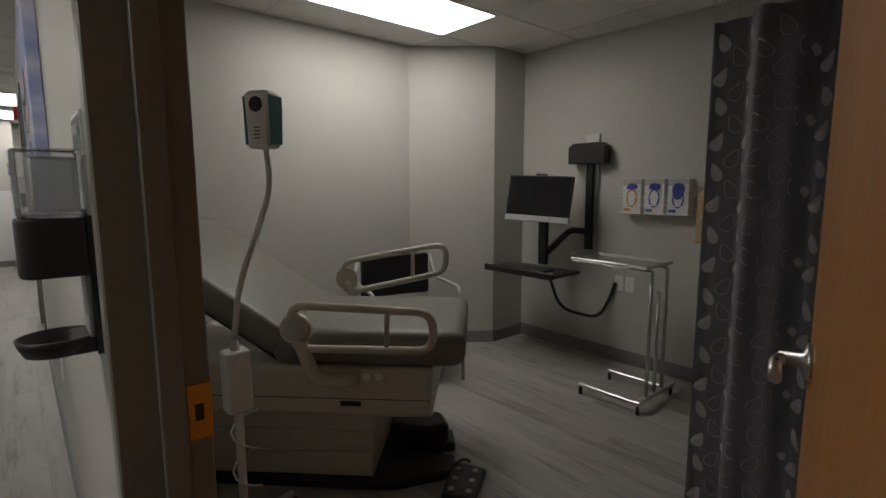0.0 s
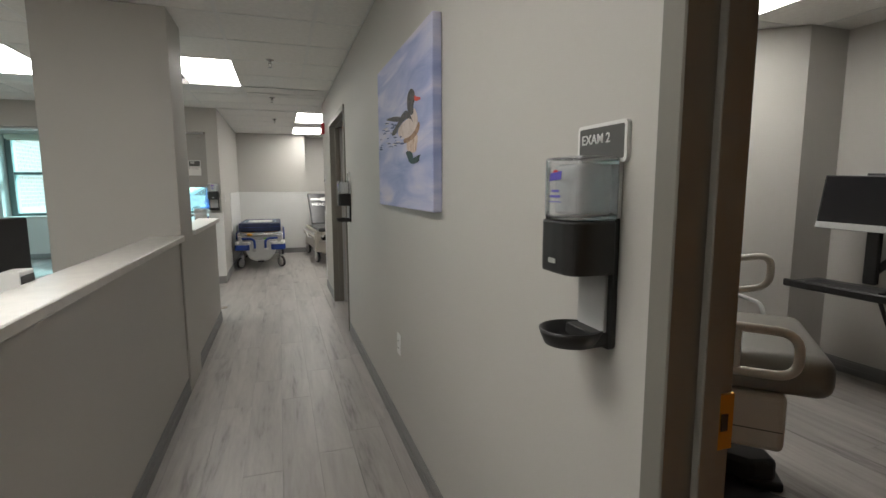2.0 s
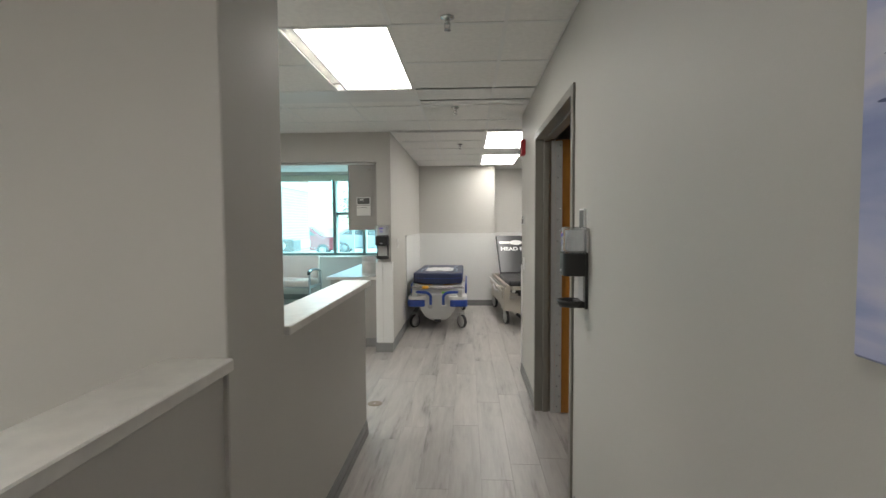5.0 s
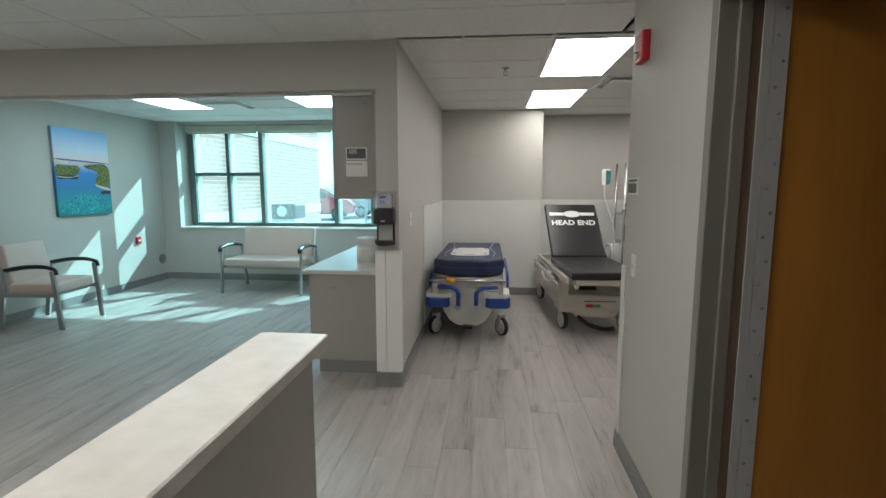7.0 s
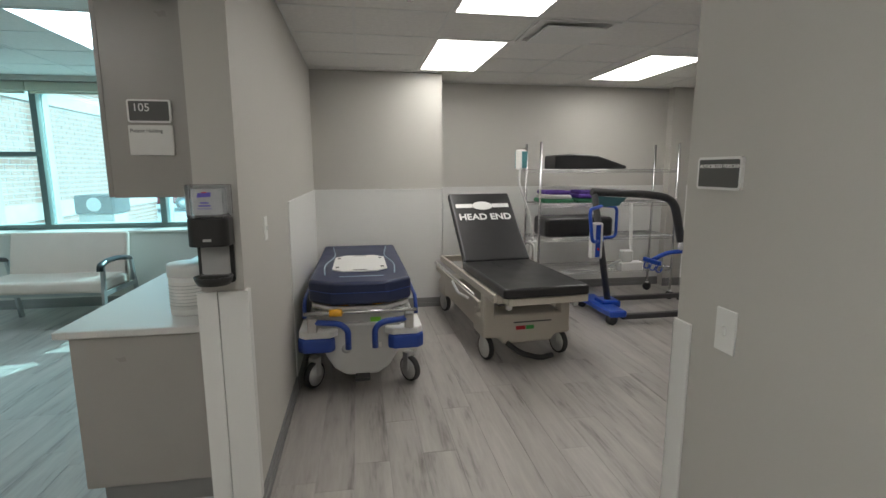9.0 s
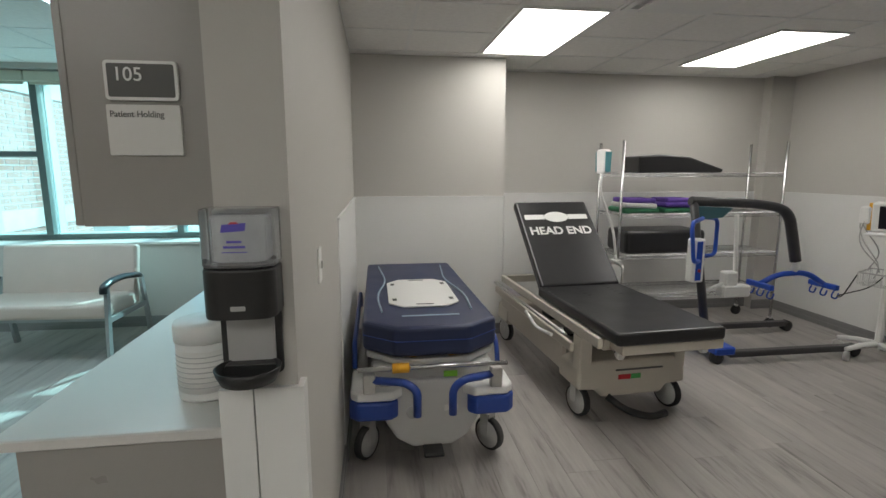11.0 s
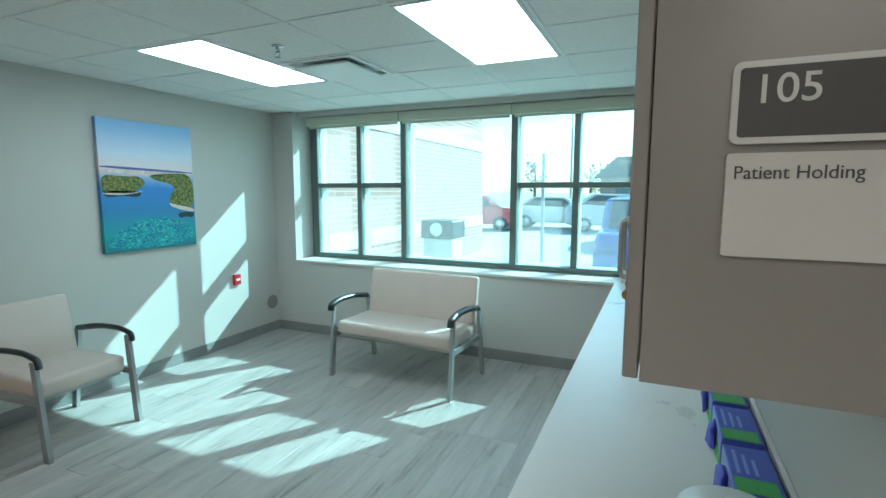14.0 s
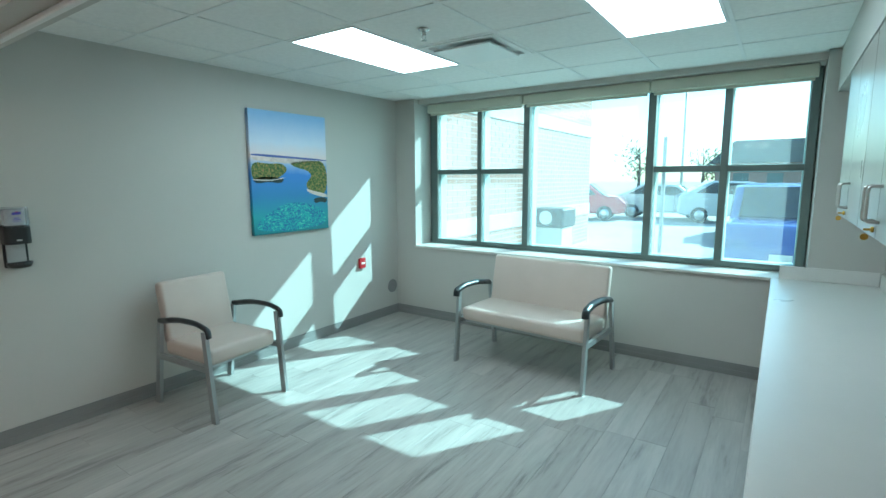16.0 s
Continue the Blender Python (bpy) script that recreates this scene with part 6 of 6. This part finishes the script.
def vitals_cart(x, y, r, lit):
    v = thing("vitals_cart", "white rolling vital signs monitor with basket and cables", "vitals monitor", pose(x, y, 0, 0, 0, r), "vital signs carts by the wall")
    for a in (10, 82, 154, 226, 298):
        c_, s_ = math.cos(radians(a)), math.sin(radians(a))
        part("leg", tube([(0, 0, 0.13), (0.15 * c_, 0.15 * s_, 0.125), (0.29 * c_, 0.29 * s_, 0.10)], [0.028, 0.024, 0.018], 8), M_WPLAS, v)
        part("caster", lathe([(0.025, -0.018), (0.04, -0.016), (0.04, 0.016), (0.025, 0.018)], 16, pose(0.28 * c_, 0.28 * s_, 0.041, 90, 0, a + 30)), M_LGREY, v)
    part("column", boxes((-0.035, 0.035, -0.025, 0.025, 0.12, 1.02), bev=0.012), M_WPLAS, v)
    bk = part("basket", tube(rounded([(-0.16, -0.15, 0.72), (0.14, -0.15, 0.72), (0.14, 0.15, 0.72), (-0.16, 0.15, 0.72)], 0.03, 3, True), 0.006, 6, True), M_GPLAS, v, "grey wire basket")
    _q = bmesh.new()
    for k in range(9):
        t = -0.15 + 0.3 * k / 8
        tube_into(_q, rounded([(-0.16, t, 0.72), (-0.14, t, 0.62), (0.12, t, 0.62), (0.14, t, 0.72)], 0.02, 3), 0.002, 4)
        tube_into(_q, rounded([(t, -0.15, 0.72), (t, -0.13, 0.62), (t, 0.13, 0.62), (t, 0.15, 0.72)], 0.02, 3), 0.002, 4)
    part("basket_wire", _q, M_GPLAS, bk)
    part("shelf", boxes((-0.18, 0.12, -0.14, 0.14, 1.02, 1.04), bev=0.006), M_WPLAS, v)
    mm = pose(-0.05, 0, 1.16, 0, -8, 0)
    _q = B(-0.05, 0.05, -0.13, 0.13, -0.11, 0.12, 0.012, 2)
    bmesh.ops.transform(_q, matrix=mm, verts=_q.verts)
    hd_ = part("monitor", _q, M_WPLAS, v)
    _q = B(-0.054, -0.051, -0.10, 0.08, -0.08, 0.10)
    bmesh.ops.transform(_q, matrix=mm, verts=_q.verts)
    part("screen", _q, M_SCREEN if lit else M_DARK, hd_, "blue lit screen" if lit else "dark screen")
    part("cable_box", boxes((-0.06, 0.04, 0.15, 0.22, 1.10, 1.24), bev=0.01), M_WPLAS, v)
    part("thermometer", boxes((-0.04, 0.0, 0.14, 0.17, 1.05, 1.27), bev=0.006), M_YEL, v)
    for k in range(3):
        part("cable", tube([(-0.06 + 0.03 * k + 0.03 * math.sin(j * 0.8 + k), 0.18 + 0.05 * math.sin(j * 0.5 + k) - 0.008 * j, 1.12 - 0.04 * j - 0.006 * j * (k == 1)) for j in range(11)], 0.005, 5), M_GPLAS, v)
    part("hanging_cable", tube(rounded([(-0.16, 0.15, 0.70), (-0.20, 0.22, 0.50), (-0.10, 0.30, 0.48), (0.0, 0.10, 0.58), (0.03, 0.02, 0.70)], 0.12, 6), 0.005, 5), M_BLACK, v)


M_DARK = mat("dark_display", (0.015, 0.015, 0.02), 0.15, var=0.02)
M_SCREEN = emit("blue_display", (0.05, 0.25, 0.9), 1.0)
vitals_cart(3.32, 10.18, 25, False)
vitals_cart(3.34, 9.72, 20, True)

# ---- outside the window ----
bw = thing("brick_wing", "red brick wing of the building with pale stone bands", "building", pose(-6.3, 12.6, -0.25))
part("wall", B(-8.0, 0.0, 0.0, 9.0, 0.0, 9.0), M_STONE, bw)
for z in (0.85, 3.0, 5.4):
    part("stone_band", B(0.0, 0.03, 0.02, 8.98, z, z + 0.30), M_STONE, bw)
_q = bmesh.new()
for k in range(60):
    z = 0.07 + 0.1 * k
    for j in range(30):
        y = 0.02 + 0.298 * j + (0.149 if k % 2 else 0.0)
        box_into(_q, 0.0, 0.005, y, min(y + 0.275, 8.98), z, z + 0.082)
part("brick_courses", _q, M_BRICK, bw)["kind"] = "stuff"


def car(x, y, r, col, label, tall=0.0):
    c = thing("parked_car", label, "car", pose(x, y, -0.25, 0, 0, r), "cars in the parking lot")
    mc = mat("car_paint", col, 0.25, 0.2, var=0.02, coat=0.6)
    t = tall
    prof = [(-2.2, 0.35), (-2.25, 0.75), (-1.9, 0.95 + t * 0.5), (-1.25, 1.0 + t * 0.5), (-0.6, 1.45 + t), (0.9, 1.5 + t), (1.75, 1.1 + t * 0.8), (2.15, 1.0 + t * 0.5), (2.2, 0.4), (1.9, 0.3), (-1.9, 0.3)]
    part("body", prism(prof, -0.88, 0.88, 0.09, pose(0, 0, 0, 90, 0, 0), 3), mc, c)
    gm = mat("car_glass", (0.03, 0.04, 0.05), 0.08)
    for s in (-1, 1):
        part("side_window", prism([(-1.0, 1.02 + t * 0.5), (-0.5, 1.38 + t), (0.85, 1.42 + t), (1.5, 1.08 + t * 0.7)], -0.012, 0.012, 0.004, pose(0, s * 0.885, 0, 90, 0, 0)), gm, c)
        for xx in (-1.35, 1.35):
            w = part("wheel", lathe([(0.2, -0.1), (0.33, -0.09), (0.33, 0.09), (0.2, 0.1)], 24, pose(xx, s * 0.82, 0.33, 90, 0, 0)), M_RUBBER, c)
            part("rim", lathe([(0.05, -0.11), (0.2, -0.105), (0.2, 0.105), (0.05, 0.11)], 16, pose(xx, s * 0.82, 0.33, 90, 0, 0)), M_STEEL, w)
        part("headlight", B(-2.27, -2.2, s * 0.65 - 0.15, s * 0.65 + 0.15, 0.68, 0.82, 0.01), M_CLEAR, c)
    part("windscreen", prism([(-1.28, 1.03 + t * 0.5), (-0.66, 1.43 + t), (-0.64, 1.40 + t), (-1.24, 1.0 + t * 0.5)], -0.72, 0.72, 0, pose(-0.02, 0, 0.01, 90, 0, 0)), gm, c)
    part("number_plate", B(-2.275, -2.262, -0.16, 0.16, 0.5, 0.62), M_PAPER, c)


car(-9.6, 30.0, 190, (0.45, 0.03, 0.05), "red sport utility car parked in the lot", 0.2)
car(-6.2, 32.5, 185, (0.6, 0.6, 0.6), "white car parked in the lot", 0.1)
car(-3.4, 31.5, 195, (0.65, 0.66, 0.66), "white sport utility car parked in the lot", 0.25)
car(-2.0, 25.5, 95, (0.04, 0.04, 0.05), "dark car parked facing the building", 0.15)
car(-1.55, 19.2, 88, (0.03, 0.10, 0.38), "blue sport utility car parked facing the window", 0.25)
car(1.6, 19.6, 88, (0.3, 0.3, 0.32), "grey car parked facing the building", 0.1)
sp_ = thing("sign_post", "slim grey perforated sign post on the pavement", "post", pose(-3.5, 17.2, -0.25))
part("post", boxes((-0.03, 0.03, -0.03, 0.03, 0, 2.6)), M_GPLAS, sp_)
lp = thing("light_pole", "tall thin lamp pole far across the lot", "lamp post", pose(-7.5, 45.0, -0.25))
part("pole", tube([(0, 0, 0), (0, 0, 8.0)], [0.1, 0.06], 8), M_GPLAS, lp)
part("lamp_arm", boxes((-0.6, 0.6, -0.1, 0.1, 7.9, 8.05)), M_GPLAS, lp)
bn = thing("litter_bin", "square stone litter bin with round openings", "litter bin", pose(-5.3, 16.4, -0.25))
part("body", B(-0.3, 0.3, -0.3, 0.3, 0, 0.95, 0.02), M_STONE, bn)
part("hood", B(-0.34, 0.34, -0.34, 0.34, 0.95, 1.3, 0.03), M_HGREY, bn)
part("opening", lathe([(0.13, 0), (0.12, 0.01)], 20, pose(0, -0.341, 1.13, 90, 0, 0)), M_PAPER, bn)
fb = thing("far_building", "low brown building across the parking lot", "building", pose(2.0, 60.0, -0.25))
part("wall", B(-9, 9, 0, 8, 0, 3.2), M_BRICK, fb)
part("roof", prism([(-9.6, 3.2), (9.6, 3.2), (7.5, 5.2), (-7.5, 5.2)], -8.5, 0.5, 0.02, pose(0, 0, 0, 90, 0, 0)), M_HGREY, fb)
for k in range(6):
    part("window", B(-7.5 + 2.6 * k, -6.3 + 2.6 * k, -0.05, 0.0, 1.0, 2.3), M_WINF, fb)
_r = random.Random(11)
_bark = mat("bark", (0.12, 0.09, 0.07), 0.9)
_twig = mat("budding_foliage", (0.11, 0.10, 0.06), 0.9, var=0.3)
for k in range(9):
    tx, ty = -42 + 8.5 * k + _r.uniform(-3, 3), 66 + _r.uniform(-4, 8)
    hgt = _r.uniform(3.2, 5.5)
    tr = thing("far_tree", "bare budding tree beyond the parking lot", "tree", pose(tx, ty, -0.25), "trees beyond the lot")
    part("trunk", tube([(0, 0, 0), (0.1, 0, hgt * 0.5), (0.0, 0.1, hgt)], [0.2, 0.13, 0.03], 7), _bark, tr)
    _q = bmesh.new()
    for j in range(16):
        a, z = _r.uniform(0, 6.28), hgt * _r.uniform(0.3, 0.9)
        L = hgt * _r.uniform(0.2, 0.42)
        e = Vector((L * math.cos(a), L * math.sin(a), z + L * 0.7))
        tube_into(_q, [(0, 0, z), e], [0.05, 0.01], 5)
        for _ in range(22):
            c_ = Vector((0, 0, z)).lerp(e, _r.uniform(0.35, 1.1)) + Vector([_r.gauss(0, 0.28) for _ in range(3)])
            d1_, d2_ = Vector([_r.gauss(0, 0.16) for _ in range(3)]), Vector([_r.gauss(0, 0.16) for _ in range(3)])
            _q.faces.new([_q.verts.new(c_), _q.verts.new(c_ + d1_), _q.verts.new(c_ + d2_)])
    part("crown", _q, _twig, tr)


# ---- floor planks ----
PW, PL = 0.182, 1.22
FX0, FX1, FY0, FY1 = -5.6, 4.0, -2.0, 12.0
fl = tagged(new("floor", mesh_of("floor", B(-5.6, 4.1, -2.1, 12.3, -0.2, -0.004), M_BASE)), "grey wood-look vinyl plank floor", "floor", kind="structure")
_pm = mesh_of("plank", B(0.0006, PW - 0.0006, 0.0006, PL - 0.0006, -0.004, 0.0, 0.0006), M_FLOOR)
_v, _f = [], []
_near = 0
_rng = random.Random(4)
for i in range(int((FX1 - FX0) / PW) + 1):
    x = FX0 + i * PW
    y = FY0 - _rng.uniform(0, PL)
    while y < 12.2:
        cx, cy = x + PW / 2, y + PL / 2
        if (-0.95 < cx < 0.6 and 1.2 < cy < 11.2 or -1.9 < cx < -0.9 and 6.0 < cy < 8.2 or -4.7 < cx < -2.0 and 8.3 < cy < 11.0) and _near < 300:
            ob = new("plank", _pm)
            ob.location = (x, y, 0)
            ob.parent = fl
            _near += 1
        else:
            k = len(_v)
            a, b, c, d = x + 0.0006, x + PW - 0.0006, y + 0.0006, y + PL - 0.0006
            _v += [(a, c, -0.004), (b, c, -0.004), (b, d, -0.004), (a, d, -0.004), (a, c, 0), (b, c, 0), (b, d, 0), (a, d, 0)]
            _f += [(k + 4, k + 5, k + 6, k + 7), (k, k + 1, k + 5, k + 4), (k + 1, k + 2, k + 6, k + 5), (k + 2, k + 3, k + 7, k + 6), (k + 3, k, k + 4, k + 7)]
        y += PL
_me = bpy.data.meshes.new("planks")
_me.from_pydata(_v, [], _f)
_me.materials.append(M_FLOOR)
_ob = new("far_planks", _me)
_ob.parent = fl
_ob["kind"] = "stuff"
